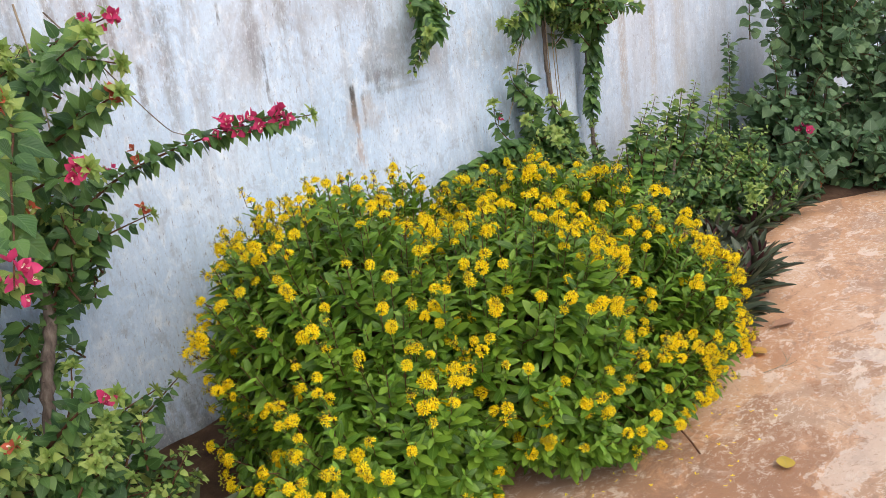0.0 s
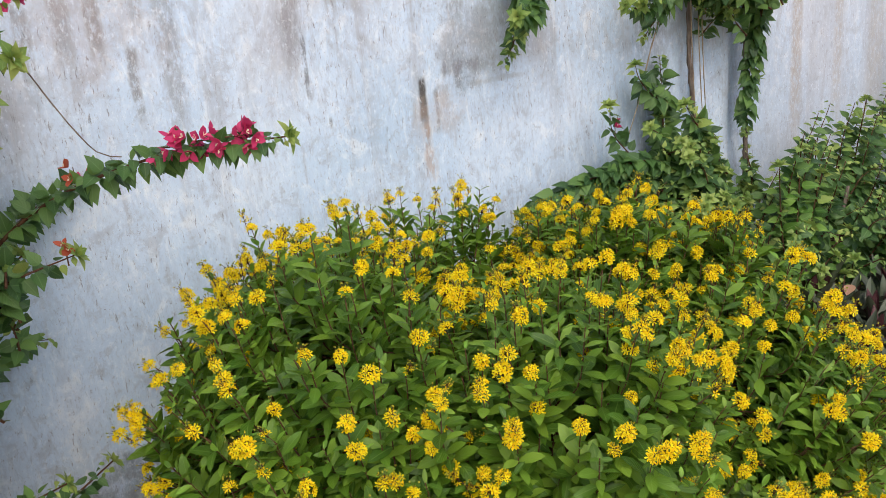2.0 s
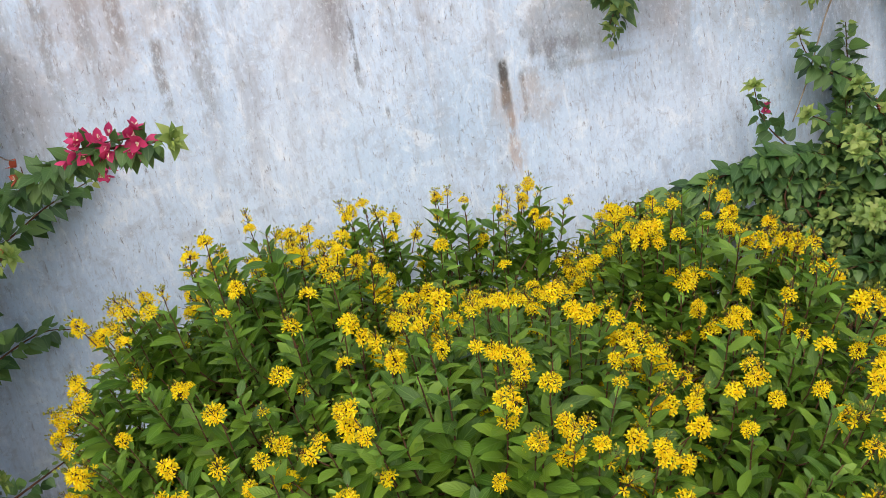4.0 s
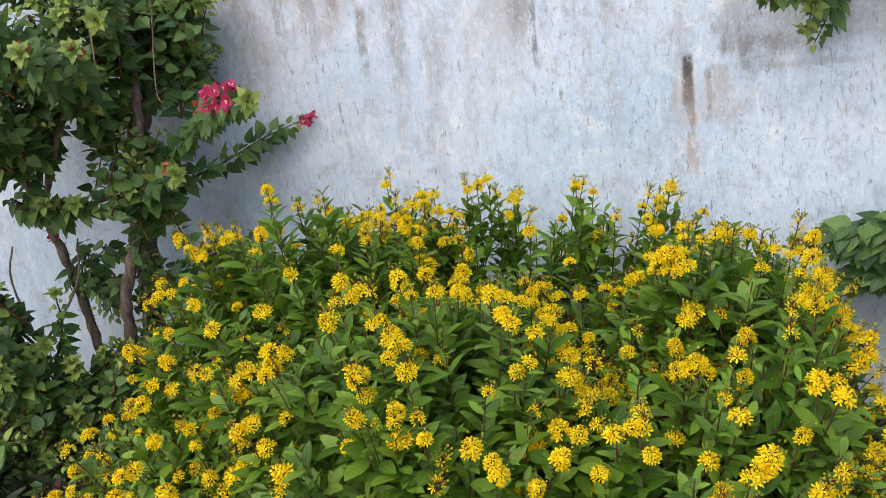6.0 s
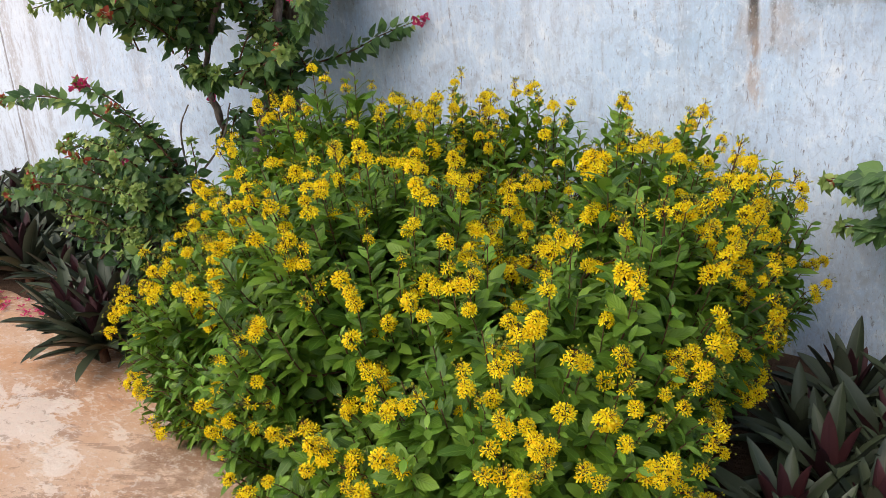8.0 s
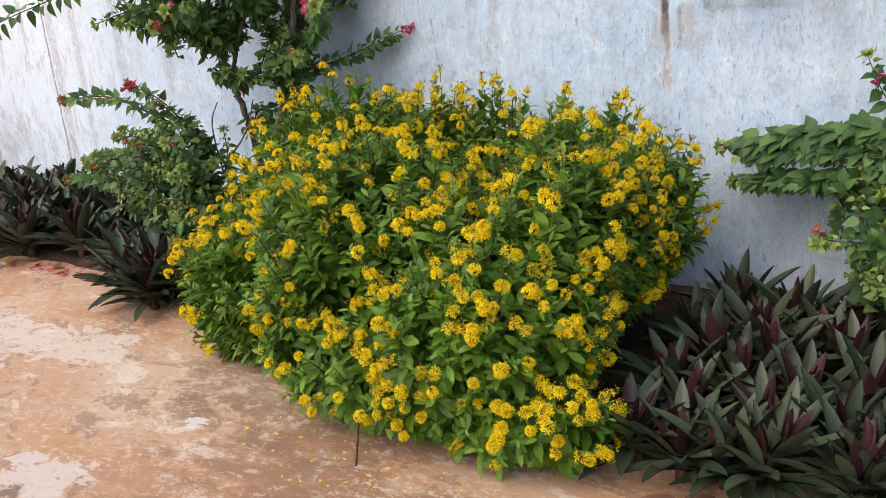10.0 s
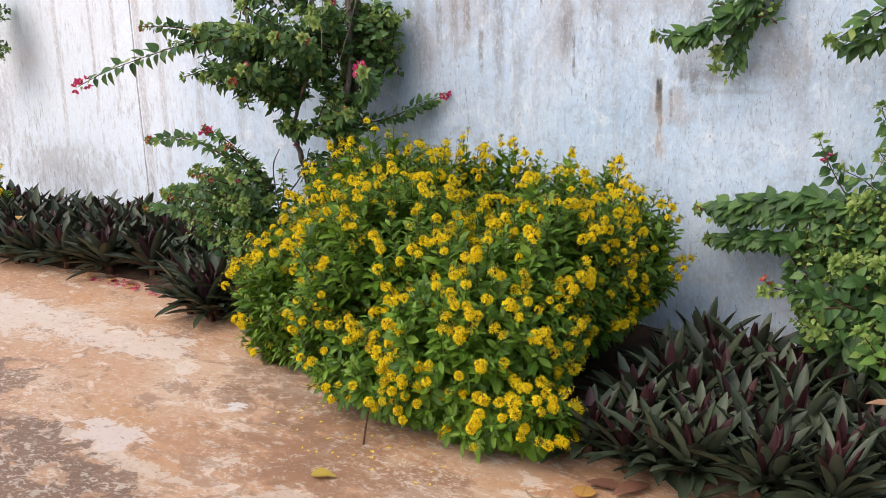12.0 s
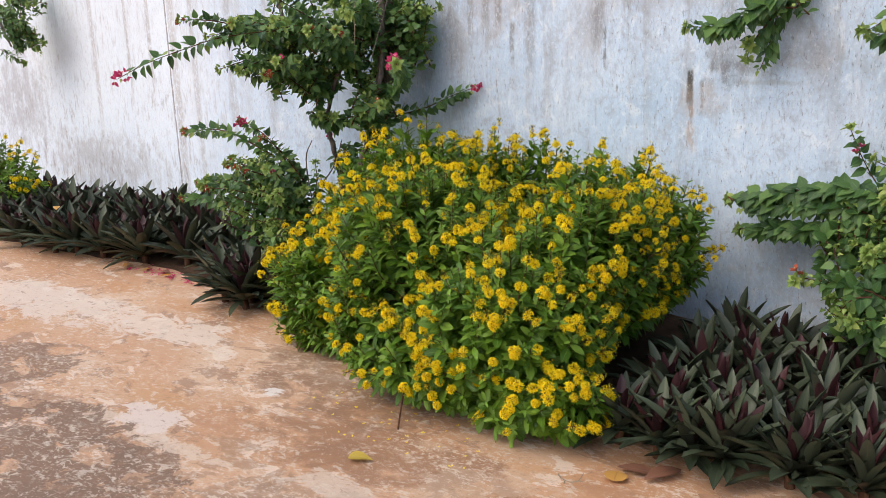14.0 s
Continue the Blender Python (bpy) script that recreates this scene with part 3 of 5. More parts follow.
def wall_mesh():
    """A plastered wall with an uneven face; its front lies near y = 0."""
    bm = bmesh.new()
    x0, x1, top, thick = -12.0, 11.0, 3.0, 0.22
    nx, nz = 230, 40
    rows = []
    for j in range(nz + 1):
        z = -0.1 + (top + 0.1) * j / nz
        row = []
        for i in range(nx + 1):
            x = x0 + (x1 - x0) * i / nx
            y = 0.006 * noise.noise(Vector((x * 1.1, 0, z * 1.1))) + 0.002 * noise.noise(Vector((x * 6, 1, z * 6)))
            y += 0.022 * (1 if x < -4.36 else 0)
            row.append(bm.verts.new((x, y, z)))
        rows.append(row)
    for j in range(nz):
        for i in range(nx):
            bm.faces.new((rows[j][i], rows[j][i + 1], rows[j + 1][i + 1], rows[j + 1][i]))
    back = [bm.verts.new(c) for c in ((x0, thick, -0.1), (x1, thick, -0.1), (x1, thick, top), (x0, thick, top))]
    bm.faces.new((back[1], back[0], back[3], back[2]))
    bm.faces.new(rows[nz] + [back[2], back[3]])
    bm.faces.new([r[0] for r in reversed(rows)] + [back[0], back[3]])
    bm.faces.new([r[nx] for r in rows] + [back[2], back[1]])
    bm.normal_update()
    me = bpy.data.meshes.new("wall")
    bm.to_mesh(me)
    bm.free()
    me.materials.append(PLASTER)
    for p in me.polygons:
        p.use_smooth = len(p.vertices) == 4
    return me


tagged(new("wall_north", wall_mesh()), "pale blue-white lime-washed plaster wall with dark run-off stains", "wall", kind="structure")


def pilaster_mesh():
    bm = bmesh.new()
    bmesh.ops.create_cube(bm, size=1)
    bmesh.ops.scale(bm, vec=(0.27, 0.07, 3.04), verts=bm.verts)
    bmesh.ops.translate(bm, vec=(1.70, 0.0, 1.46), verts=bm.verts)
    bmesh.ops.bevel(bm, geom=list(bm.edges), offset=0.008, segments=2, affect="EDGES")
    me = bpy.data.meshes.new("pilaster")
    bm.to_mesh(me)
    bm.free()
    me.materials.append(PLASTER)
    return me


tagged(new("wall_pilaster", pilaster_mesh()), "pale weathered plaster pilaster on the wall", "pilaster", kind="structure")


def basis(p0, along, face, size, origin):
    """The pose that lays a blade of length 1 at p0."""
    y = Vector(unit(along))
    x = Vector(np.cross(unit(along), np.asarray(face, float))).normalized()
    m = Matrix((x, y, x.cross(y))).transposed().to_4x4()
    m.translation = Vector(p0) - Vector(origin)
    return m @ Matrix.Scale(float(size), 4)


def single_leaf_mesh(shape, size, material, name="leaf"):
    c = Cloud()
    c.add(shape, (0, 0, 0), (0, 1, 0), (0, 0, 1), size)
    return c.mesh(name, material)


BRACT_MESH = {m.name: single_leaf_mesh(BRACT, 1.0, m, "bract") for m in (PINK, CORAL)}


# ---- climbing shrubs with heart-shaped leaves ----
class Shrub:
    """Collects wood, leaves and flower heads of one plant."""

    def __init__(self, name, at, label, category="bougainvillea", leaf=HEART, leaf_size=0.042, slots=(HEART_LEAF, HEART_YOUNG), singles=0):
        self.lone, self.singles = [], singles
        self.root = thing(name, at, label, category)
        self.wood, self.leaves = Cloud(), Cloud()
        self.leaf, self.size, self.slots = leaf, leaf_size, slots

    def stem(self, name, pts, r0, r1, material=BARK, label="", thorns=False):
        line = spline(pts, 0.03)
        line[1:-1] += rng.normal(0, r0 * 0.12, (len(line) - 2, 3))
        c = Cloud()
        c.tube(line, np.linspace(r0, r1, len(line)) * (1 + 0.12 * np.sin(np.arange(len(line)) * 1.9)), 8)
        for i in range(0, len(line) - 1, 1 if thorns else len(line)):
            if thorns:
                for _ in range(2):
                    q = unit(rng.normal(0, 1, 3) * np.array((1, 1, 0.3)))
                    c.tube(np.array([line[i] + q * r1 * 0.6, line[i] + q * (r1 + 0.006), line[i] + q * (r1 + 0.018) + UP * 0.004]), np.array([0.0028, 0.0018, 0.0003]), 4)
        part(name, c.mesh(name, material), self.root, label)
        return line

    def foliage_along(self, line, per_m=85, start=0.0, size=None, young=0.06, spread=1.0, tip_young=0.05, hang=0.30):
        size = size or self.size
        seg = np.linalg.norm(np.diff(line, axis=0), axis=1)
        dist = np.concatenate([[0], np.cumsum(seg)])
        total = dist[-1]
        k = max(4, int(per_m * total * (1 - start)))
        d = np.linspace(total * start, total, k)
        pts = np.stack([np.interp(d, dist, line[:, i]) for i in range(3)], -1)
        tang, a, b = frames(line)
        tg = unit(np.stack([np.interp(d, dist, tang[:, i]) for i in range(3)], -1))
        sa = unit(np.stack([np.interp(d, dist, a[:, i]) for i in range(3)], -1))
        sb = np.cross(sa, tg)
        ang = np.arange(k) * 2.4 + rng.normal(0, 0.4, k)
        rad = np.cos(ang)[:, None] * sa + np.sin(ang)[:, None] * sb
        along = rad * spread + 0.45 * tg + np.array((0, 0, -hang)) + rng.normal(0, 0.22, (k, 3))
        face = UP * 0.85 + 0.50 * rad + np.array((0, -0.75, 0)) + rng.normal(0, 0.3, (k, 3))
        near_tip = np.clip((total - d) / 0.10, 0.45, 1.0)
        sz = size * near_tip * rng.uniform(0.72, 1.18, k)
        slot = ((rng.random(k) < young) | (total - d < tip_young)).astype(int)
        stalk = rad * 0.010 + tg * 0.004
        keep = np.ones(k, bool)
        if len(self.lone) < self.singles:
            for i in np.flatnonzero((slot == 0) & (rng.random(k) < 0.5))[: self.singles - len(self.lone)]:
                self.lone.append((pts[i] + stalk[i], along[i], face[i], sz[i]))
                keep[i] = False
        self.leaves.add(self.leaf, (pts + stalk)[keep], along[keep], face[keep], sz[keep], slot[keep])

    def rosette(self, at, along, size=None, n=13):
        """The star of pale young leaves at a shoot's end."""
        size = (size or self.size) * 0.68
        ax = unit(along)
        a = unit(np.cross(ax, (0.3, 0.9, 0.25)))
        b = np.cross(ax, a)
        ang = np.arange(n) * 2.4
        rad = np.cos(ang)[:, None] * a + np.sin(ang)[:, None] * b
        open_ = np.linspace(1.1, 0.2, n)[:, None]
        self.leaves.add(self.leaf, np.asarray(at) + rad * 0.004, rad * open_ + ax * (1.15 - open_) * 1.1, ax + rad * 0.2, size * np.linspace(1.1, 0.5, n), 1)

    def shoot(self, pts, r0=0.005, r1=0.0015, **kw):
        tip = kw.pop("tip", True)
        line = spline(pts, 0.025)
        self.wood.tube(line, np.linspace(r0, r1, len(line)), 5)
        self.foliage_along(line, **kw)
        if tip:
            self.rosette(line[-1], line[-1] - line[-3] + UP * 0.01)
        return line

    def clump(self, centre, radii, n, length=0.2, lift=0.25, per_m=120, young=0.08, tips=0.4, hub=None, **kw):
        """Short leafy side shoots that fill a rounded mass, from its inside outwards."""
        c, r = np.asarray(centre, float), np.asarray(radii, float)
        hub = c if hub is None else np.asarray(hub, float)
        for _ in range(n):
            u = unit(rng.normal(0, 1, 3))
            end = c + u * r * rng.uniform(0.55, 1.05)
            out = unit((end - hub) * np.array((1, 1, 0.8)) + UP * lift + rng.normal(0, 0.15, 3))
            ln = length * rng.uniform(0.6, 1.3)
            root = end - out * ln
            mid = (root + end) / 2 + UP * 0.03 * rng.uniform(0, 1) + rng.normal(0, 0.012, 3)
            if end[1] > -0.03:
                end[1] = -0.03
            mid[1], root[1] = min(mid[1], -0.03), min(root[1], -0.025)
            self.shoot([root, mid, end], 0.004, 0.0012, per_m=per_m, young=young, tip=rng.random() < tips, **kw)

    def flower(self, at, along, n=14, size=0.034, colour=PINK, label="magenta papery bracts round tiny cream florets"):
        """Papery bracts in threes round small cream florets; each bract is a piece of its own."""
        c = Cloud()
        ax, at = unit(along), np.asarray(at, float)
        c.tube(np.array([at - ax * 0.03, at, at + ax * 0.03]), np.array([0.002, 0.0018, 0.001]), 5, 1)
        spots, loose = [], 0.35 + 0.65 * min(1.0, n / 9)
        for _ in range(n):
            u = unit(rng.normal(0, 1, 3) + ax * 0.4 + np.array((0, -0.3, 0.1)))
            at3 = at + (u * rng.uniform(0.012, 0.032) + ax * rng.uniform(-0.04, 0.04)) * loose
            s = unit(np.cross(u, (0.2, 0.3, 0.9)))
            w = np.cross(u, s)
            a0 = rng.uniform(0, 6.28)
            for j in range(3):
                q = a0 + j * 2.094
                rad = math.cos(q) * s + math.sin(q) * w
                spots.append((at3, rad * 0.8 + u * 0.55, u - rad * 0.3, size * rng.uniform(0.8, 1.15)))
            c.add(PETAL, np.repeat((at3 + u * 0.008)[None], 3, 0), u + rng.normal(0, 0.5, (3, 3)), rng.normal(0, 1, (3, 3)), 0.009, 0)
        head = part("bract_head", c.mesh("floret", CREAM, TWIG), self.root, label)
        tagged(head, kind="stuff")
        for p0, al, fc, sz in spots:
            part("bract", BRACT_MESH[colour.name], head, "", basis(p0, al, fc, sz, (0, 0, 0)))

    def finish(self, twig_name="twig", leaf_name="foliage"):
        if self.wood.v:
            tagged(part(twig_name, self.wood.mesh(twig_name, TWIG), self.root), kind="stuff")
        if self.lone:
            one = single_leaf_mesh(self.leaf, 1.0, HEART_LEAF_ONE)
            for p0, al, fc, sz in self.lone:
                part("leaf", one, self.root, "", basis(p0, al, fc, sz, self.root.location))
        ob = part(leaf_name, self.leaves.mesh(leaf_name, *self.slots), self.root)
        tagged(ob, kind="stuff")
        return self.root


def left_climber():
    s = Shrub("bougainvillea", (-1.85, -0.35, 0), "tall thorny bougainvillea with magenta bracts against the white wall", leaf_size=0.055, singles=280)
    s.stem("trunk", [(-1.93, -0.15, -0.02), (-1.92, -0.17, 0.3), (-1.90, -0.16, 0.6), (-1.85, -0.17, 1.0), (-1.79, -0.16, 1.33), (-1.76, -0.18, 1.8), (-1.75, -0.2, 2.4)], 0.044, 0.038, BARK, "thick peeling grey-brown trunk")
    s.stem("branch", [(-1.84, -0.18, 1.05), (-1.93, -0.24, 1.16), (-1.97, -0.3, 1.32), (-2.0, -0.36, 1.6)], 0.013, 0.008)
    ta = s.stem("trunk", [(-1.84, -0.32, -0.02), (-1.84, -0.42, 0.35), (-1.80, -0.46, 0.66), (-1.73, -0.43, 0.86), (-1.70, -0.33, 1.25), (-1.72, -0.28, 1.7), (-1.78, -0.3, 2.3)], 0.022, 0.015, thorns=True)
    tb = s.stem("trunk", [(-1.97, -0.34, -0.02), (-2.00, -0.38, 0.4), (-2.03, -0.41, 0.75), (-2.05, -0.50, 1.09), (-2.24, -0.52, 1.38), (-2.40, -0.5, 1.9)], 0.019, 0.012, thorns=True)
    s.stem("branch", [(-2.04, -0.46, 0.98), (-1.9, -0.5, 1.2), (-1.8, -0.45, 1.5), (-1.85, -0.5, 2.0)], 0.012, 0.008)
    # long arching shoot that carries the brightest bracts
    arch = s.shoot([(-1.74, -0.44, 0.80), (-1.68, -0.44, 0.95), (-1.57, -0.42, 1.10), (-1.40, -0.47, 1.21), (-1.20, -0.70, 1.30), (-1.00, -0.92, 1.325)], 0.007, 0.002, per_m=185, young=0.0, tip_young=0.03, size=0.047, hang=0.5)
    for q, n in ((-9, 12), (-6, 13), (-12, 8)):
        s.flower(arch[q] + np.array((0.0, -0.025, 0.018)), arch[-1] - arch[-5], n, 0.030)
    s.flower(arch[len(arch) // 2 + 1] + np.array((0, 0, 0.02)), UP, 2, 0.026, CORAL, "faded coral bracts")
    s.clump((-1.63, -0.45, 1.02), (0.08, 0.09, 0.13), 20, 0.12, young=0.0, tips=0.0)
    s.shoot([(-1.66, -0.45, 0.96), (-1.58, -0.52, 1.04), (-1.43, -0.61, 1.095)], per_m=90)
    s.flower((-1.45, -0.60, 1.10), UP, 2, 0.024, CORAL, "faded coral bracts")
    # low shoot that lies along the wall
    wl = s.shoot([(-1.70, -0.36, 0.98), (-1.52, -0.16, 1.04), (-1.40, -0.08, 1.10), (-1.25, -0.04, 1.15)], per_m=140, young=0.0, tip=False)
    s.flower(wl[-1], wl[-1] - wl[-4], 5, 0.026)
    # reaching shoots
    for pts, fl, col in (
        ([(-1.72, -0.34, 1.35), (-1.62, -0.52, 1.60), (-1.46, -0.66, 1.69)], 8, PINK),
        ([(-1.74, -0.36, 1.30), (-1.76, -0.72, 1.53), (-1.73, -1.02, 1.66)], 0, PINK),
        ([(-1.80, -0.45, 1.25), (-1.66, -0.8, 1.45), (-1.62, -0.92, 1.50)], 3, CORAL),
        ([(-1.95, -0.50, 1.12), (-1.86, -0.78, 1.28), (-1.79, -1.00, 1.345)], 6, PINK),
        ([(-1.78, -0.42, 1.20), (-1.66, -0.62, 1.40), (-1.57, -0.77, 1.49)], 3, CORAL),
        ([(-1.98, -0.42, 0.92), (-1.95, -0.52, 0.98), (-1.92, -0.60, 1.03)], 0, PINK),
        ([(-1.70, -0.30, 1.28), (-1.60, -0.16, 1.36), (-1.50, -0.09, 1.42)], 0, PINK),
        ([(-1.72, -0.30, 1.45), (-1.60, -0.13, 1.55), (-1.46, -0.08, 1.60)], 0, PINK),
        ([(-2.28, -0.54, 1.45), (-2.45, -0.85, 1.56), (-2.56, -1.05, 1.58)], 3, CORAL),
        ([(-2.20, -0.52, 1.30), (-2.05, -0.95, 1.52), (-2.0, -1.1, 1.55)], 3, CORAL),
        ([(-2.12, -0.52, 1.2), (-2.05, -0.75, 1.28), (-1.95, -0.95, 1.27)], 4, CORAL),
    ):
        ln = s.shoot(pts, 0.007, 0.002, per_m=150)
        if fl:
            s.flower(ln[-2], ln[-1] - ln[-4], fl, 0.030, col, "" if col is PINK else "faded coral bracts")
    reach = s.shoot([(-1.76, -0.42, 1.36), (-1.88, -0.80, 1.49), (-2.01, -1.13, 1.48), (-2.11, -1.31, 1.43), (-2.21, -1.50, 1.36), (-2.275, -1.61, 1.30)], 0.0045, 0.0018, per_m=66, size=0.064, young=0.08, hang=0.45, tip=False)
    s.flower(reach[-1], reach[-1] - reach[-4], 8, 0.027)
    s.flower((-2.04, -0.43, 0.885), UP, 2, 0.026)
    for pts in (
        [(-2.10, -0.50, 1.22), (-2.08, -0.80, 1.34), (-2.06, -1.04, 1.30)],
        [(-2.12, -0.52, 1.24), (-2.26, -0.76, 1.34), (-2.36, -0.96, 1.30)],
        [(-2.18, -0.52, 1.34), (-2.42, -0.62, 1.46), (-2.62, -0.72, 1.46)],
        [(-2.22, -0.52, 1.38), (-2.40, -0.75, 1.50), (-2.50, -0.92, 1.48)],
        [(-1.72, -0.38, 1.42), (-1.86, -0.70, 1.52), (-1.92, -0.92, 1.50)],
        [(-1.72, -0.36, 1.50), (-1.58, -0.58, 1.58), (-1.50, -0.74, 1.56)],
    ):
        s.shoot(pts, 0.006, 0.002, per_m=190, young=0.04)
    # flat tiers of leafy side shoots, one above another, with the wall showing between them
    for centre, radii, n, hub in (
        ((-2.16, -0.62, 1.30), (0.34, 0.30, 0.055), 54, (-2.06, -0.45, 1.20)),
        ((-2.32, -0.60, 1.53), (0.34, 0.30, 0.055), 54, (-2.20, -0.45, 1.44)),
        ((-1.97, -0.50, 1.44), (0.22, 0.24, 0.05), 30, (-1.95, -0.35, 1.38)),
        ((-1.80, -0.40, 1.60), (0.20, 0.24, 0.06), 22, (-1.78, -0.25, 1.52)),
        ((-2.12, -0.50, 1.80), (0.44, 0.36, 0.07), 36, (-2.0, -0.4, 1.7)),
        ((-1.62, -0.15, 1.42), (0.13, 0.08, 0.06), 24, (-1.74, -0.2, 1.36)),
        ((-1.62, -0.15, 1.60), (0.15, 0.08, 0.07), 28, (-1.75, -0.2, 1.56)),
    ):
        s.clump(centre, radii, n, 0.20, lift=0.12, hub=hub, young=0.05, tips=0.38, hang=0.45, per_m=105)
    row = s.shoot([(-2.12, -0.50, 1.03), (-1.98, -0.54, 0.99), (-1.76, -0.54, 1.01), (-1.52, -0.47, 1.085)], 0.006, 0.002, per_m=230, young=0.10, hang=0.45)
    s.rosette(row[len(row) // 2] + np.array((0, -0.04, 0.02)), (0.2, -0.8, 0.6))
    s.rosette(row[-6] + np.array((0, -0.04, 0.01)), (0.4, -0.8, 0.5))
    s.clump((-1.63, -0.42, 1.12), (0.08, 0.10, 0.16), 15, 0.13, young=0.0, tips=0.1, hang=0.5)
    s.clump((-1.78, -0.30, 1.20), (0.12, 0.10, 0.10), 12, 0.14, young=0.04, tips=0.3)
    s.clump((-1.97, -0.36, 0.66), (0.10, 0.10, 0.14), 11, 0.15, lift=-0.3, young=0.0, tips=0.1)
    s.clump((-1.78, -0.34, 0.72), (0.10, 0.08, 0.10), 8, 0.13, young=0.0, tips=0.2)
    s.clump((-1.90, -0.32, 0.40), (0.18, 0.14, 0.16), 18, 0.16, young=0.0)
    s.stem("dry_shoot", [(-1.66, -0.52, 1.75), (-1.655, -0.55, 1.55), (-1.66, -0.56, 1.38), (-1.68, -0.56, 1.30)], 0.003, 0.002, DRY, "pale dry hanging shoot")
    s.shoot([(-1.80, -0.36, 0.62), (-1.66, -0.2, 0.70), (-1.52, -0.1, 0.74), (-1.42, -0.08, 0.72)], per_m=130, young=0.0, tip=False)
    s.stem("dry_shoot", [(-1.52, -0.40, 1.72), (-1.45, -0.54, 1.55), (-1.41, -0.64, 1.43), (-1.37, -0.72, 1.34), (-1.33, -0.76, 1.325)], 0.0026, 0.0013, BARK, "bare dry hanging shoot")
    s.finish()


def low_climber():
    s = Shrub("bougainvillea", (-2.05, -0.62, 0), "low spreading bougainvillea with coral and magenta bracts by the wall", leaf_size=0.050, singles=150)
    s.stem("trunk", [(-2.02, -0.52, -0.02), (-2.0, -0.6, 0.3), (-2.08, -0.7, 0.62)], 0.014, 0.007)
    s.stem("trunk", [(-2.08, -0.6, -0.02), (-1.9, -0.62, 0.3), (-1.72, -0.66, 0.5)], 0.012, 0.006)
    for pts, fl, col in (
        ([(-2.05, -0.62, 0.55), (-2.25, -0.72, 0.88), (-2.47, -0.76, 0.985)], 12, PINK),
        ([(-2.20, -0.75, 0.80), (-2.55, -0.82, 0.93), (-2.91, -0.86, 0.915)], 5, CORAL),
        ([(-2.10, -0.72, 0.50), (-2.50, -0.78, 0.62), (-2.93, -0.78, 0.58)], 4, CORAL),
        ([(-2.15, -0.75, 0.45), (-2.60, -0.85, 0.50), (-2.95, -0.90, 0.50)], 3, CORAL),
        ([(-2.10, -0.72, 0.62), (-2.30, -0.85, 0.74), (-2.45, -0.90, 0.75)], 4, CORAL),
        ([(-2.00, -0.70, 0.66), (-2.16, -0.74, 0.84), (-2.22, -0.80, 0.90)], 3, CORAL),
        ([(-2.05, -0.70, 0.60), (-2.12, -0.92, 0.72), (-2.14, -1.04, 0.76)], 4, CORAL),
        ([(-2.10, -0.70, 0.50), (-2.36, -0.92, 0.60), (-2.52, -1.02, 0.62)], 4, CORAL),
        ([(-1.95, -0.62, 0.40), (-1.72, -0.66, 0.54), (-1.58, -0.68, 0.58)], 0, PINK),
        ([(-1.85, -0.62, 0.38), (-1.62, -0.62, 0.48), (-1.45, -0.60, 0.55)], 0, PINK),
        ([(-1.95, -0.7, 0.5), (-1.86, -0.72, 0.66), (-1.84, -0.74, 0.78)], 0, PINK),
        ([(-2.0, -0.8, 0.6), (-1.93, -0.95, 0.74), (-1.88, -1.05, 0.78)], 4, PINK),
    ):
        ln = s.shoot(pts, 0.006, 0.002, per_m=140)
        if fl:
            s.flower(ln[-2], ln[-1] - ln[-4], fl, 0.027, col, "" if col is PINK else "faded coral bracts")
    for centre, radii, n in (
        ((-2.28, -0.76, 0.78), (0.24, 0.20, 0.05), 20),
        ((-2.42, -0.80, 0.61), (0.38, 0.22, 0.05), 28),
        ((-2.20, -0.82, 0.46), (0.36, 0.24, 0.06), 32),
        ((-1.98, -0.86, 0.62), (0.16, 0.16, 0.05), 18),
    ):
        s.clump(centre, radii, n, 0.18, lift=0.12, hub=(-2.02, -0.6, 0.4), young=0.20, tips=0.45, hang=0.4)
    s.clump((-1.80, -0.68, 0.34), (0.30, 0.24, 0.24), 80, 0.16, hub=(-1.9, -0.62, 0.2), young=0.14, tips=0.55)
    s.clump((-2.00, -0.86, 0.34), (0.24, 0.16, 0.14), 18, 0.16, young=0.12, tips=0.4)
    for pts in ([(-2.05, -0.6, 0.55), (-1.95, -0.5, 0.72), (-1.98, -0.4, 0.86)], [(-2.05, -0.6, 0.5), (-2.2, -0.5, 0.74), (-2.25, -0.4, 0.84)]):
        s.stem("bare_branch", pts, 0.005, 0.003, BARK, "bare grey twig")
    s.finish()


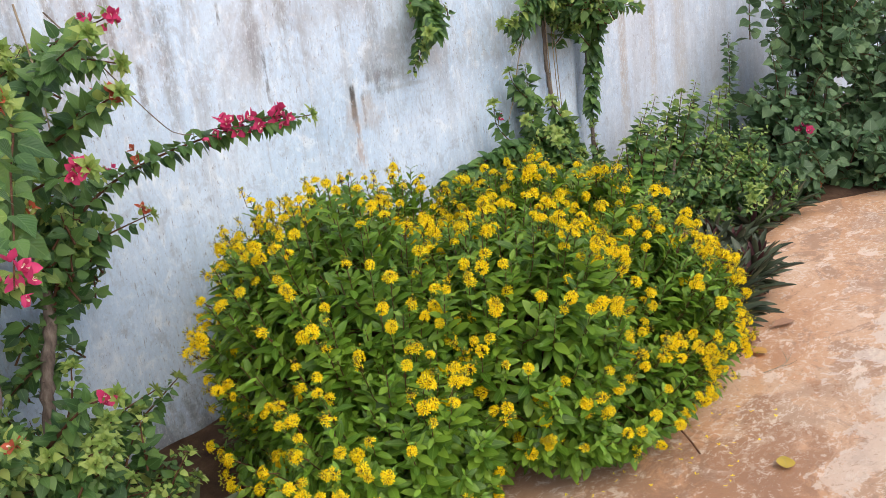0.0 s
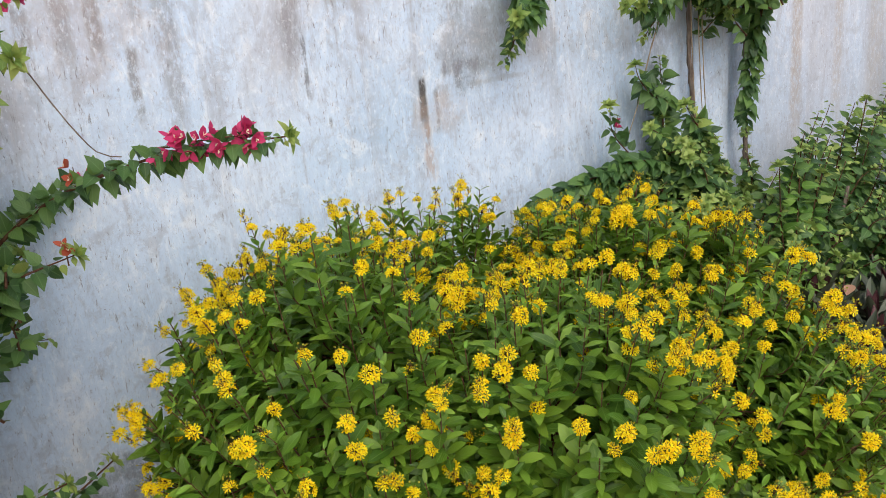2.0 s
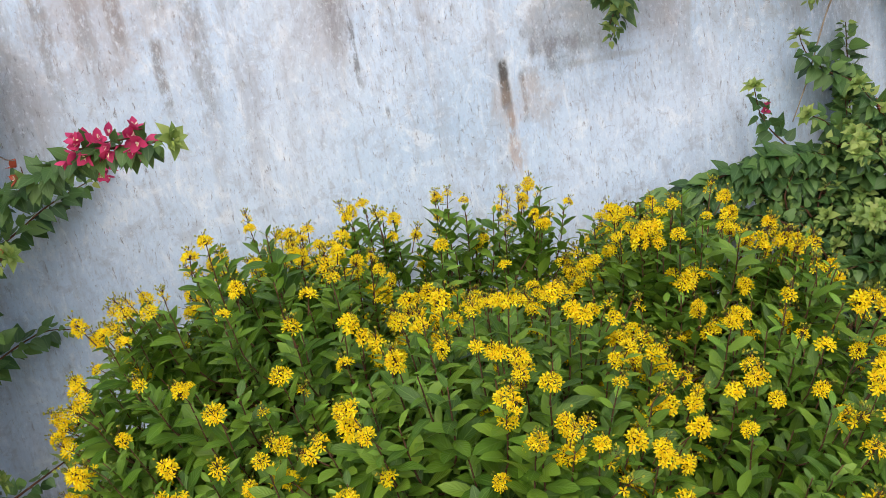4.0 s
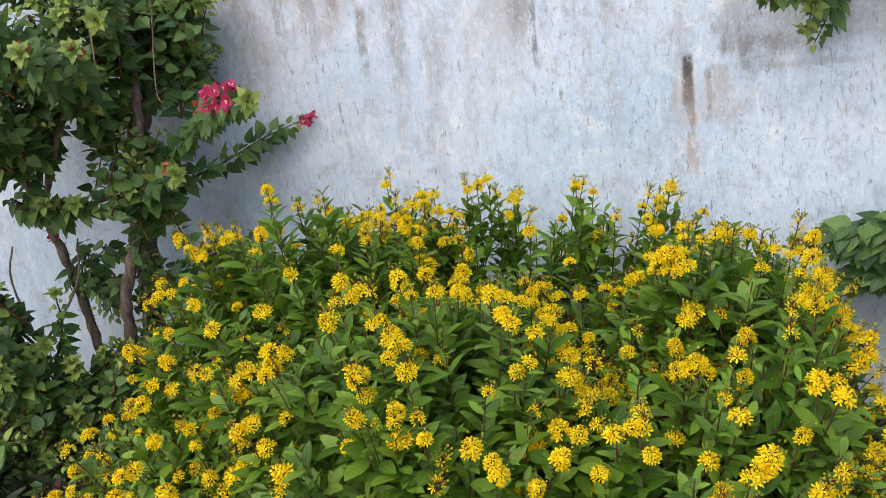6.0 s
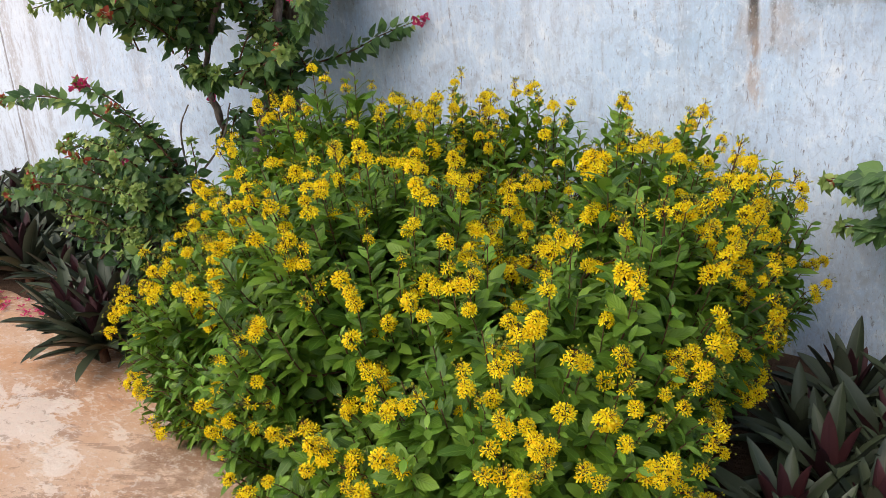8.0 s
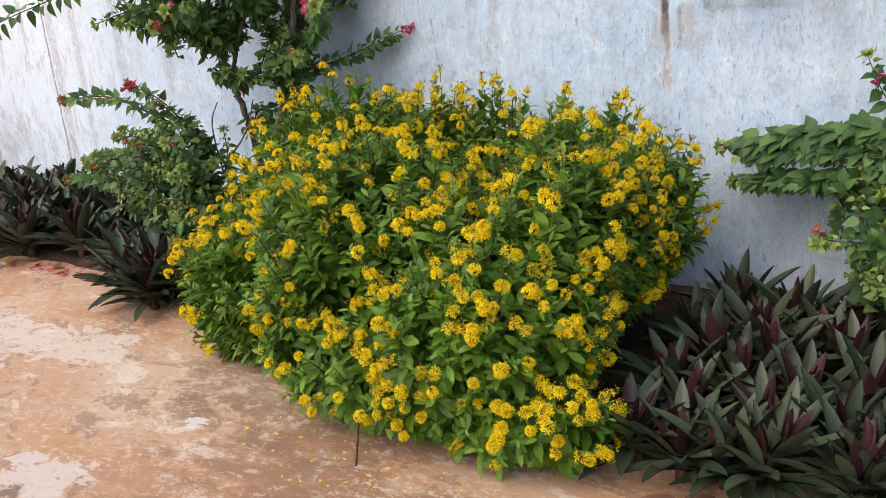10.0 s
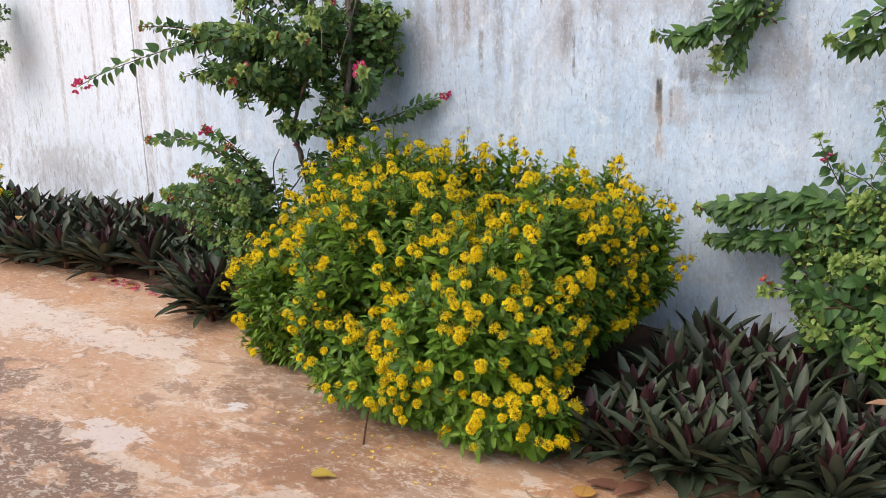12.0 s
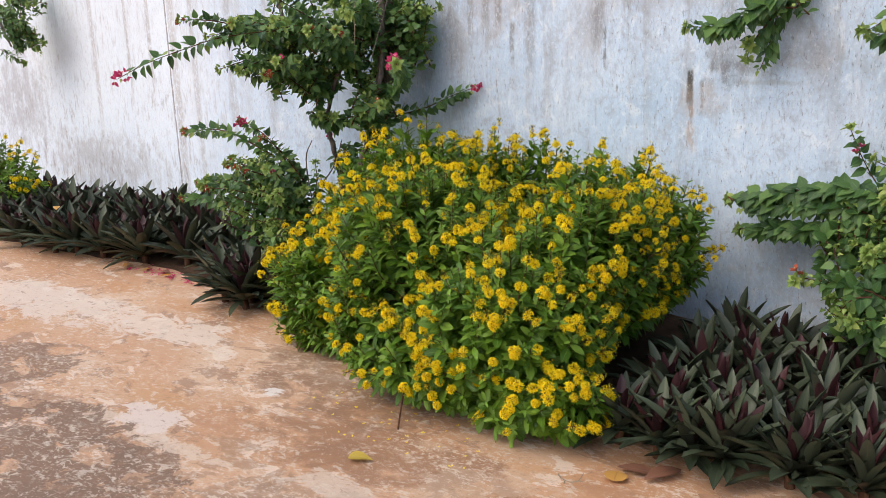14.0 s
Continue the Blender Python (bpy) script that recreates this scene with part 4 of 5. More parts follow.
def top_climber():
    s = Shrub("hanging_creeper", (0.8, 0.1, 3.0), "dark green leafy creeper hanging down the white wall", "creeper", leaf_size=0.060, singles=120)
    s.stem("branch", [(0.80, 0.1, 2.97), (0.78, -0.05, 3.05), (0.72, -0.04, 2.4), (0.62, -0.08, 1.85), (0.52, -0.1, 1.6), (0.46, -0.08, 1.42)], 0.008, 0.004)
    s.shoot([(0.54, -0.10, 1.62), (0.44, -0.2, 1.52), (0.32, -0.3, 1.45), (0.20, -0.37, 1.455)], per_m=260, young=0.0, tip_young=0.02, hang=0.75, size=0.068)
    s.shoot([(0.50, -0.09, 1.55), (0.46, -0.08, 1.42), (0.43, -0.07, 1.32), (0.40, -0.06, 1.255)], per_m=150, young=0.0, tip_young=0.01, tip=False)
    s.shoot([(0.48, -0.1, 1.50), (0.40, -0.14, 1.38), (0.37, -0.13, 1.31)], per_m=110, young=0.05)
    s.rosette((0.39, -0.16, 1.37), (0, -1, 0.4))
    s.clump((0.52, -0.10, 1.58), (0.10, 0.07, 0.12), 10, 0.14, lift=-0.1, young=0.0)
    s.clump((0.66, -0.08, 1.95), (0.25, 0.1, 0.2), 20, 0.18, lift=-0.1, young=0.0)
    s.finish()


def right_climber():
    s = Shrub("bougainvillea", (1.35, -0.25, 0), "bougainvillea with dark trailing shoots beside the plaster pilaster", leaf_size=0.058, singles=250)
    s.stem("trunk", [(1.60, -0.08, -0.02), (1.58, -0.08, 0.5), (1.53, -0.06, 0.9), (1.49, -0.07, 1.3), (1.53, -0.08, 1.9)], 0.013, 0.010, BARK, "peeling grey-brown stem")
    for dx in (-0.03, 0.02, 0.045):
        s.stem("aerial_shoot", [(1.48 + dx, -0.11, 1.6), (1.49 + dx, -0.11, 1.2), (1.54 + dx, -0.09, 0.85), (1.56 + dx, -0.1, 0.5)], 0.003, 0.002, DRY, "thin pale dry shoot")
    s.stem("trunk", [(1.88, -0.07, -0.02), (1.88, -0.1, 0.5), (1.87, -0.1, 1.0), (1.85, -0.12, 1.7)], 0.014, 0.01)
    # trailing rows of leaves in front of the wall
    s.shoot([(1.3, -0.25, 0.5), (1.08, -0.28, 0.74), (0.85, -0.26, 0.79), (0.60, -0.22, 0.75), (0.33, -0.17, 0.685)], 0.008, 0.002, per_m=300, young=0.0, hang=0.8, size=0.066)
    s.shoot([(1.2, -0.27, 0.60), (0.9, -0.27, 0.715), (0.66, -0.23, 0.70), (0.40, -0.19, 0.65)], 0.005, 0.002, per_m=200, young=0.0, tip=False, hang=0.8)
    s.shoot([(1.2, -0.25, 0.62), (0.9, -0.22, 0.74), (0.66, -0.18, 0.72), (0.42, -0.15, 0.67)], 0.006, 0.002, per_m=190, young=0.0, tip=False, hang=0.7)
    s.flower((0.36, -0.18, 0.70), (-1, 0, 0), 2, 0.024, CORAL, "faded coral bracts")
    s.shoot([(1.25, -0.26, 0.45), (1.0, -0.26, 0.60), (0.7, -0.22, 0.60), (0.38, -0.16, 0.55)], 0.006, 0.002, per_m=290, young=0.0, hang=0.8, size=0.064)
    s.shoot([(1.15, -0.22, 0.60), (0.98, -0.18, 0.78), (0.89, -0.15, 0.90), (0.84, -0.18, 1.03)], per_m=95, young=0.05)
    s.flower((0.88, -0.17, 0.93), UP, 2, 0.026)
    s.shoot([(1.2, -0.2, 0.65), (1.08, -0.25, 0.85), (0.97, -0.28, 0.92)], per_m=110)
    s.shoot([(1.28, -0.10, 0.42), (1.285, -0.09, 0.8), (1.30, -0.06, 1.16)], per_m=170, young=0.0, tip_young=0.01, size=0.072, tip=False)
    s.shoot([(1.22, -0.12, 0.42), (1.26, -0.12, 0.65), (1.25, -0.11, 0.90)], per_m=170, young=0.0, size=0.07)
    s.shoot([(1.42, -0.25, 0.40), (1.30, -0.32, 0.75), (1.12, -0.34, 1.0)], per_m=170, young=0.05, size=0.068)
    s.flower((1.20, -0.33, 0.90), UP, 3, 0.024, CORAL, "faded coral bracts")
    s.shoot([(1.22, -0.25, 0.36), (1.12, -0.28, 0.55), (1.05, -0.3, 0.72)], per_m=110, young=0.1)
    s.clump((1.18, -0.36, 0.40), (0.22, 0.16, 0.24), 34, 0.17, hub=(1.25, -0.3, 0.2), young=0.05, tips=0.45)
    s.clump((1.30, -0.25, 0.50), (0.28, 0.16, 0.28), 64, 0.17, young=0.08)
    s.clump((0.95, -0.25, 0.66), (0.25, 0.09, 0.14), 26, 0.15, young=0.0, tips=0.1)
    s.shoot([(1.25, -0.45, 0.35), (1.05, -0.54, 0.46), (0.83, -0.57, 0.48)], 0.005, 0.002, per_m=230, young=0.05, hang=0.5)
    s.flower((0.82, -0.575, 0.495), (-1, -1, 1), 3, 0.026, CORAL, "faded coral bracts")
    s.rosette((0.80, -0.59, 0.47), (-0.5, -1, 0.6))
    s.clump((1.08, -0.52, 0.36), (0.26, 0.16, 0.05), 34, 0.16, lift=0.1, hub=(1.3, -0.4, 0.3), young=0.06, tips=0.45, hang=0.45)
    s.clump((1.14, -0.40, 0.58), (0.26, 0.16, 0.05), 34, 0.16, lift=0.1, hub=(1.3, -0.3, 0.5), young=0.06, tips=0.4, hang=0.45)
    s.clump((1.18, -0.30, 0.80), (0.20, 0.14, 0.06), 22, 0.16, lift=0.1, hub=(1.3, -0.2, 0.7), young=0.03, tips=0.3, hang=0.45)
    # mass at the head of the pilaster and the strand hanging from it
    s.clump((1.66, -0.20, 1.44), (0.36, 0.16, 0.17), 90, 0.2, lift=-0.05, young=0.03, tips=0.15)
    s.shoot([(1.6, -0.22, 1.5), (1.9, -0.3, 1.42), (2.16, -0.3, 1.36)], per_m=120)
    s.shoot([(1.6, -0.2, 1.5), (1.3, -0.22, 1.50), (1.12, -0.24, 1.46)], per_m=120)
    s.shoot([(1.5, -0.2, 1.6), (1.15, -0.28, 1.55), (0.92, -0.30, 1.42)], per_m=120)
    s.shoot([(1.45, -0.2, 1.62), (1.2, -0.25, 1.50), (1.0, -0.25, 1.40), (0.88, -0.25, 1.42)], per_m=190, young=0.04, size=0.064, hang=0.6)
    s.shoot([(1.4, -0.15, 1.52), (1.22, -0.15, 1.38), (1.10, -0.14, 1.26)], per_m=170, young=0.0, size=0.064, tip=False, hang=0.6)
    s.stem("aerial_shoot", [(1.32, -0.1, 1.45), (1.18, -0.11, 1.2), (1.10, -0.11, 1.0), (1.04, -0.10, 0.86)], 0.004, 0.002, DRY, "thin pale dry shoot")
    s.shoot([(1.30, -0.12, 0.95), (1.16, -0.13, 1.02), (1.08, -0.13, 1.10), (1.06, -0.13, 1.16)], per_m=150, young=0.0, size=0.062, hang=0.6)
    s.shoot([(1.85, -0.15, 1.5), (1.88, -0.14, 1.2), (1.87, -0.12, 0.95), (1.84, -0.12, 0.72)], per_m=200, young=0.0, size=0.07)
    s.shoot([(1.92, -0.15, 1.45), (1.93, -0.14, 1.2), (1.93, -0.12, 0.98)], per_m=170, young=0.0)
    s.clump((1.27, -0.12, 0.66), (0.08, 0.05, 0.24), 18, 0.14, lift=1.2, young=0.0, tips=0.2)
    s.clump((1.86, -0.15, 0.52), (0.10, 0.08, 0.16), 12, 0.15)
    s.finish()


def lime_shrub():
    s = Shrub("young_shrub", (1.44, -0.66, 0), "young lime-green shrub with broad pointed leaves in the bed", "shrub", HEART, 0.064, (LIME_LEAF, HEART_YOUNG))
    s.stem("trunk", [(1.44, -0.66, -0.02), (1.43, -0.66, 0.2), (1.41, -0.66, 0.4)], 0.009, 0.006, TWIG)
    for pts in (
        [(1.42, -0.66, 0.15), (1.34, -0.66, 0.45), (1.31, -0.66, 0.74)],
        [(1.43, -0.66, 0.15), (1.42, -0.68, 0.48), (1.43, -0.68, 0.78)],
        [(1.43, -0.66, 0.12), (1.50, -0.68, 0.40), (1.56, -0.70, 0.66)],
        [(1.42, -0.66, 0.10), (1.30, -0.74, 0.30), (1.22, -0.80, 0.44)],
        [(1.42, -0.66, 0.10), (1.60, -0.70, 0.26), (1.72, -0.74, 0.38)],
    ):
        s.shoot(pts, 0.005, 0.002, per_m=75, young=0.10, start=0.2)
    s.clump((1.46, -0.72, 0.32), (0.20, 0.18, 0.18), 12, 0.14, per_m=80, young=0.1, tips=0.6)
    s.finish()


def mid_shrub():
    s = Shrub("green_shrub", (1.95, -0.6, 0), "leafy green shrub with upright young shoots", "shrub", leaf_size=0.058)
    s.stem("trunk", [(1.9, -0.55, -0.02), (1.92, -0.58, 0.3), (1.95, -0.6, 0.5)], 0.014, 0.008)
    for k in range(24):
        x, y = 1.30 + 0.055 * k + rng.normal(0, 0.03), -0.38 - 0.30 * rng.random()
        top = 0.56 + 0.30 * math.sin(k * 1.7) ** 2
        s.shoot([(x * 0.6 + 0.76, -0.55, 0.2), (x, y, top * 0.7), (x + 0.04, y - 0.04, top)], per_m=90, start=0.25, young=0.06, size=0.062, tip=False, tip_young=0.07)
    for x, y, top in ((2.16, -0.52, 0.86), (2.24, -0.48, 0.84), (2.36, -0.5, 0.78), (2.62, -0.55, 0.80), (2.78, -0.52, 0.78), (1.74, -0.5, 0.70), (2.02, -0.5, 0.74)):
        s.shoot([(x - 0.06, -0.52, 0.15), (x - 0.03, y, top * 0.6), (x + 0.02, y - 0.02, top)], per_m=85, start=0.2, young=0.10, size=0.066, tip_young=0.10)
    s.clump((1.90, -0.62, 0.34), (0.66, 0.34, 0.30), 100, 0.19, hub=(1.95, -0.5, 0.1), young=0.03, tips=0.12)
    s.clump((2.50, -0.66, 0.32), (0.55, 0.36, 0.28), 60, 0.19, hub=(2.4, -0.6, 0.1), young=0.03, tips=0.12)
    s.clump((2.4, -0.82, 0.18), (0.6, 0.25, 0.17), 70, 0.16, young=0.04)
    s.finish()


def broad_shrub():
    s = Shrub("broad_leaved_shrub", (3.9, -0.6, 0), "tall dusky green shrub with broad heart-shaped leaves", "shrub", BROAD, 0.092, (BROAD_LEAF, BROAD_LEAF))
    for x in (3.9, 4.5, 5.2):
        s.stem("stem", [(x, -0.5, -0.02), (x + 0.1, -0.55, 0.6), (x - 0.05, -0.5, 1.2), (x + 0.1, -0.45, 1.8)], 0.016, 0.008)
    s.clump((3.55, -0.62, 0.50), (0.62, 0.40, 0.45), 70, 0.3, per_m=42, young=0.0, tips=0.0)
    s.clump((4.1, -0.70, 1.05), (0.65, 0.45, 0.55), 90, 0.35, per_m=40, young=0.0, tips=0.0)
    s.clump((5.0, -0.85, 0.75), (0.9, 0.6, 0.8), 110, 0.35, per_m=40, young=0.0, tips=0.0)
    s.clump((3.35, -0.82, 0.28), (0.55, 0.34, 0.28), 60, 0.25, per_m=42, young=0.0, tips=0.0)
    s.clump((2.95, -0.86, 0.20), (0.40, 0.22, 0.20), 40, 0.22, per_m=46, young=0.0, tips=0.0)
    s.clump((3.55, -1.22, 0.24), (0.45, 0.36, 0.24), 60, 0.25, per_m=44, young=0.0, tips=0.0)
    s.clump((4.15, -1.65, 0.28), (0.55, 0.40, 0.30), 70, 0.28, per_m=42, young=0.0, tips=0.0)
    s.clump((4.5, -1.1, 0.40), (0.95, 0.42, 0.42), 90, 0.3, per_m=40, young=0.0, tips=0.0)
    s.clump((5.6, -1.3, 0.35), (0.8, 0.4, 0.35), 60, 0.3, per_m=40, young=0.0, tips=0.0)
    s.shoot([(3.35, -0.3, 0.3), (3.38, -0.3, 0.8), (3.36, -0.3, 1.06)], per_m=120, size=0.06, young=0.0, tip=False)
    s.shoot([(3.5, -0.4, 1.0), (3.45, -0.42, 1.3), (3.42, -0.45, 1.5)], per_m=40, size=0.09, young=0.0, tip=False)
    s.flower((3.22, -0.88, 0.42), (-1, -1, 0.3), 10, 0.042)
    s.flower((3.05, -1.02, 0.14), (-1, -1, 0.3), 5, 0.042, CORAL, "faded coral bracts")
    s.finish()


def far_left_tree():
    s = Shrub("overhanging_tree", (-7.5, 0.1, 3.0), "green foliage of a tree hanging beside the wall", "tree", leaf_size=0.05)
    s.stem("branch", [(-7.5, 0.1, 2.97), (-7.4, -0.06, 3.08), (-7.1, -0.2, 2.6), (-6.7, -0.35, 2.1), (-6.12, -0.4, 1.45)], 0.024, 0.008)
    s.clump((-6.12, -0.30, 1.66), (0.38, 0.12, 0.40), 42, 0.25, lift=0.0, young=0.02, tips=0.2)
    s.finish()


left_climber()
low_climber()
top_climber()
right_climber()
lime_shrub()
mid_shrub()
broad_shrub()
far_left_tree()


# ---- yellow-flowered bush ----
SLIM_PETAL = blade([(0, 0.05), (0.42, 0.17), (0.74, 0.22), (1.0, 0.03)], 0.30, -0.10)
BUD_SHAPE = blade([(0, 0.10), (0.5, 0.34), (1.0, 0.06)], 0.9, 0.0)


def raceme_mesh(name, length, wide, flowers, buds):
    """A domed head of starry five-petalled yellow flowers on short stalks, with round buds above."""
    c = Cloud()
    axis = spline([(0, 0, -0.045), (0.002, 0.001, length * 0.3), (0, 0, length + 0.012)], 0.01)
    c.tube(axis, np.linspace(0.0016, 0.0007, len(axis)), 5, 2)
    for i in range(flowers):
        h = (i + 0.5) / flowers
        ang = i * 2.4 + rng.normal(0, 0.35)
        rad = np.array((math.cos(ang), math.sin(ang), 0))
        reach = wide * math.sin(math.pi * (0.30 + 0.62 * h)) * rng.uniform(0.82, 1.15)
        pos = rad * reach + UP * (length * (0.02 + 0.86 * h))
        ax = unit(rad * (1.15 - 0.75 * h) + UP * (0.15 + 0.95 * h) + rng.normal(0, 0.18, 3))
        s = unit(np.cross(ax, (0.1, 0.2, 0.97)))
        w = np.cross(ax, s)
        q = np.arange(5) * 1.2566 + rng.uniform(0, 6)
        pr = np.cos(q)[:, None] * s + np.sin(q)[:, None] * w
        c.add(SLIM_PETAL, pos + pr * 0.001, pr + ax * rng.uniform(0.05, 0.6), ax - pr * 0.3, rng.uniform(0.0088, 0.0112), 0)
        c.tube(np.array([UP * max(0.0, pos[2] - 0.012), pos * 0.96]), np.array([0.0007, 0.0006]), 3, 2)
        c.add(BUD_SHAPE, np.repeat((pos - ax * 0.002)[None], 2, 0), ax + rng.normal(0, 0.2, (2, 3)), rng.normal(0, 1, (2, 3)), 0.0042, 3)
    for i in range(buds):
        ang = i * 2.4 + rng.normal(0, 0.3)
        h = rng.uniform(0.55, 1.25)
        out = unit(np.array((math.cos(ang), math.sin(ang), 0)) + UP * (0.3 + h))
        root = UP * length * min(h, 1.0) * 0.9
        pos = root + out * rng.uniform(0.012, 0.026) * (1.35 - 0.4 * h)
        c.tube(np.array([root, pos]), np.array([0.0005, 0.0004]), 3, 2)
        c.add(BUD_SHAPE, np.repeat((pos - out * 0.001)[None], 3, 0), out + rng.normal(0, 0.12, (3, 3)), rng.normal(0, 1, (3, 3)), 0.0062, 1)
    return c.mesh(name, YELLOW, BUD, TWIG, STAMEN)


RACEMES = [raceme_mesh("blossom_head", *a) for a in (
    (0.020, 0.015, 22, 4), (0.025, 0.016, 26, 5), (0.032, 0.015, 28, 5), (0.016, 0.014, 16, 5),
    (0.042, 0.015, 34, 6), (0.024, 0.014, 12, 9), (0.020, 0.017, 24, 3), (0.030, 0.012, 5, 16))]


def yellow_bush(name, root_at, lobes, flower_share, label, singles, seed):
    """Shoots that end on the skin of several rounded lobes, each with paired leaves and mostly a blossom head."""
    r = np.random.default_rng(seed)
    root = thing(name, (*root_at, 0), label, "bush")
    wood, leaves = Cloud(), Cloud()
    lone = []
    centres = np.array([c for c, _, _ in lobes], float)
    sizes = np.array([rd for _, rd, _ in lobes], float)
    middle = centres.mean(0)
    for k, (c, rad, shoots) in enumerate(lobes):
        c, rad = np.asarray(c, float), np.asarray(rad, float)
        made = 0
        while made < shoots:
            u = unit(r.normal(0, 1, 3))
            skin = c + u * rad
            made += 0.34
            if skin[2] < 0.05 or u[2] < -0.75:
                continue
            depth = (((skin - centres) / sizes) ** 2).sum(1)
            depth[k] = 9.0
            if depth.min() < 0.62:
                continue
            made += 0.66
            inner = 1.0 if r.random() < 0.74 else r.uniform(0.62, 0.93)
            swell = 1 + 0.10 * noise.noise(Vector(skin * 4.0) + Vector((seed, 0, 0))) + r.normal(0, 0.035)
            tip = c + u * rad * swell * inner
            if u[2] > 0.55 and r.random() < 0.10:
                tip[2] += r.uniform(0.02, 0.07)
            elif u[2] > 0.3 and c[1] > -0.5 and r.random() < 0.35:
                tip[2] += r.uniform(0.02, 0.08)
            tip[1], tip[2] = min(tip[1], -0.05), max(tip[2], 0.06)
            a = r.uniform(0, 6.28)
            base = np.array((root_at[0] + math.cos(a) * 0.25, root_at[1] + math.sin(a) * 0.22, 0.0))
            base[:2] += (tip[:2] - base[:2]) * 0.35
            knee = base + (tip - base) * np.array((0.45, 0.45, 0.62)) + np.array((0, 0, 0.04))
            lean = (tip - knee) * np.array((0.55, 0.55, 1.0)) + np.array((0, 0, 0.10)) + u * 0.05
            last = tip - unit(lean) * min(0.16, np.linalg.norm(tip - knee) * 0.5)
            line = spline([base, knee, last, tip], 0.03)
            n = len(line)
            wood.tube(line, np.linspace(0.0055, 0.0013, n), 4)
            seg = np.concatenate([[0], np.cumsum(np.linalg.norm(np.diff(line, axis=0), axis=1))])
            total = seg[-1]
            thin = tip[1] > -0.42 and tip[2] > 0.62
            reach = min(total * 0.8, 0.22 if thin else 0.27)
            pairs = max(3, int(reach / (0.022 if thin else 0.0205)))
            d = total - np.linspace(0.006, reach, pairs)
            pts = np.stack([np.interp(d, seg, line[:, i]) for i in range(3)], -1)
            tang, sa, sb = frames(line)
            tg = unit(np.stack([np.interp(d, seg, tang[:, i]) for i in range(3)], -1))
            fa = unit(np.stack([np.interp(d, seg, sa[:, i]) for i in range(3)], -1))
            fb = np.cross(fa, tg)
            ang = np.arange(pairs) * 1.45 + r.uniform(0, 6)
            for flip in (0, math.pi):
                rd = np.cos(ang + flip)[:, None] * fa + np.sin(ang + flip)[:, None] * fb
                al = rd + 0.60 * tg + UP * 0.06 + u * 0.25 + r.normal(0, 0.30, (pairs, 3))
                fc = tg * 0.7 + UP * 0.55 - rd * 0.2 + u * 0.25 + r.normal(0, 0.35, (pairs, 3))
                age = np.clip((total - d) / 0.06, 0.50, 1.0)
                sz = 0.069 * age * r.uniform(0.70, 1.2, pairs)
                slot = (r.random(pairs) < np.where(total - d < 0.04, 0.30, 0.04)).astype(int)
                keep = np.ones(pairs, bool)
                if len(lone) < singles and inner == 1.0 and u[1] < -0.4 and tip[2] > 0.3:
                    for i in range(1, min(pairs, 4)):
                        if len(lone) < singles:
                            lone.append((pts[i], al[i], fc[i], sz[i]))
                            keep[i] = False
                leaves.add(LANCE if r.random() < 0.65 else LANCE_SLIM, pts[keep], al[keep], fc[keep], sz[keep], slot[keep], r.uniform(0.88, 1.12))
            share = flower_share * (1.0 if inner == 1.0 else 0.4) * (0.8 if u[1] > 0.3 else 1.0) * (0.75 if tip[2] < 0.22 else 1.0)
            if r.random() < share:
                heads = 1 if r.random() < 0.80 else int(r.integers(2, 4))
                for h in range(heads):
                    ax = Vector(unit(tip - last) * 0.5 + u * 0.65 + np.array((0, 0, 0.35)) + r.normal(0, 0.18, 3)).normalized()
                    side = Vector(r.normal(0, 0.026, 3)) if h else Vector((0, 0, 0))
                    q = ax.to_track_quat("Z", "Y").to_matrix().to_4x4()
                    m = Matrix.Translation(Vector(tip) - root.location + ax * 0.022 + side) @ q @ Matrix.Rotation(r.uniform(0, 6.28), 4, "Z") @ Matrix.Scale(r.uniform(0.72, 1.05), 4)
                    pick = int(r.integers(len(RACEMES))) if r.random() > 0.15 else 7 if thin else 5
                    part("blossom_head", RACEMES[pick], root, "", m)
    tagged(part("branchwork", wood.mesh("branchwork", TWIG), root), kind="stuff")
    tagged(part("foliage", leaves.mesh("foliage", BUSH_LEAF, BUSH_YOUNG), root), kind="stuff")
    one = single_leaf_mesh(LANCE, 1.0, BUSH_LEAF_ONE)
    for p0, al, fc, sz in lone:
        part("leaf", one, root, "", basis(p0, al, fc, sz, root.location))
    return root


yellow_bush("flowering_bush", (-0.48, -0.97), [
    ((-0.97, -0.86, 0.55), (0.42, 0.47, 0.47), 330),
    ((-0.54, -1.26, 0.50), (0.42, 0.44, 0.42), 320),
    ((0.03, -1.40, 0.40), (0.37, 0.40, 0.36), 280),
    ((0.11, -0.92, 0.54), (0.27, 0.37, 0.36), 220),
    ((-0.45, -0.38, 0.48), (0.68, 0.30, 0.40), 250),
    ((-1.17, -1.22, 0.33), (0.34, 0.32, 0.29), 170),
    ((-0.35, -0.82, 0.40), (0.58, 0.52, 0.34), 360),
    ((-0.30, -1.55, 0.26), (0.50, 0.25, 0.18), 150),
    ((-1.16, -1.30, 0.15), (0.34, 0.20, 0.14), 80),
    ((0.24, -1.54, 0.18), (0.27, 0.18, 0.14), 70),
    ((0.15, -0.55, 0.52), (0.24, 0.30, 0.27), 120),
    ((-1.04, -0.78, 0.22), (0.38, 0.36, 0.21), 130),
    ((-0.84, -0.42, 0.56), (0.28, 0.26, 0.34), 110),
    ((0.25, -1.20, 0.60), (0.13, 0.28, 0.24), 80),
], 0.64, "dense rounded green bush covered in yellow flower clusters", 300, 11)
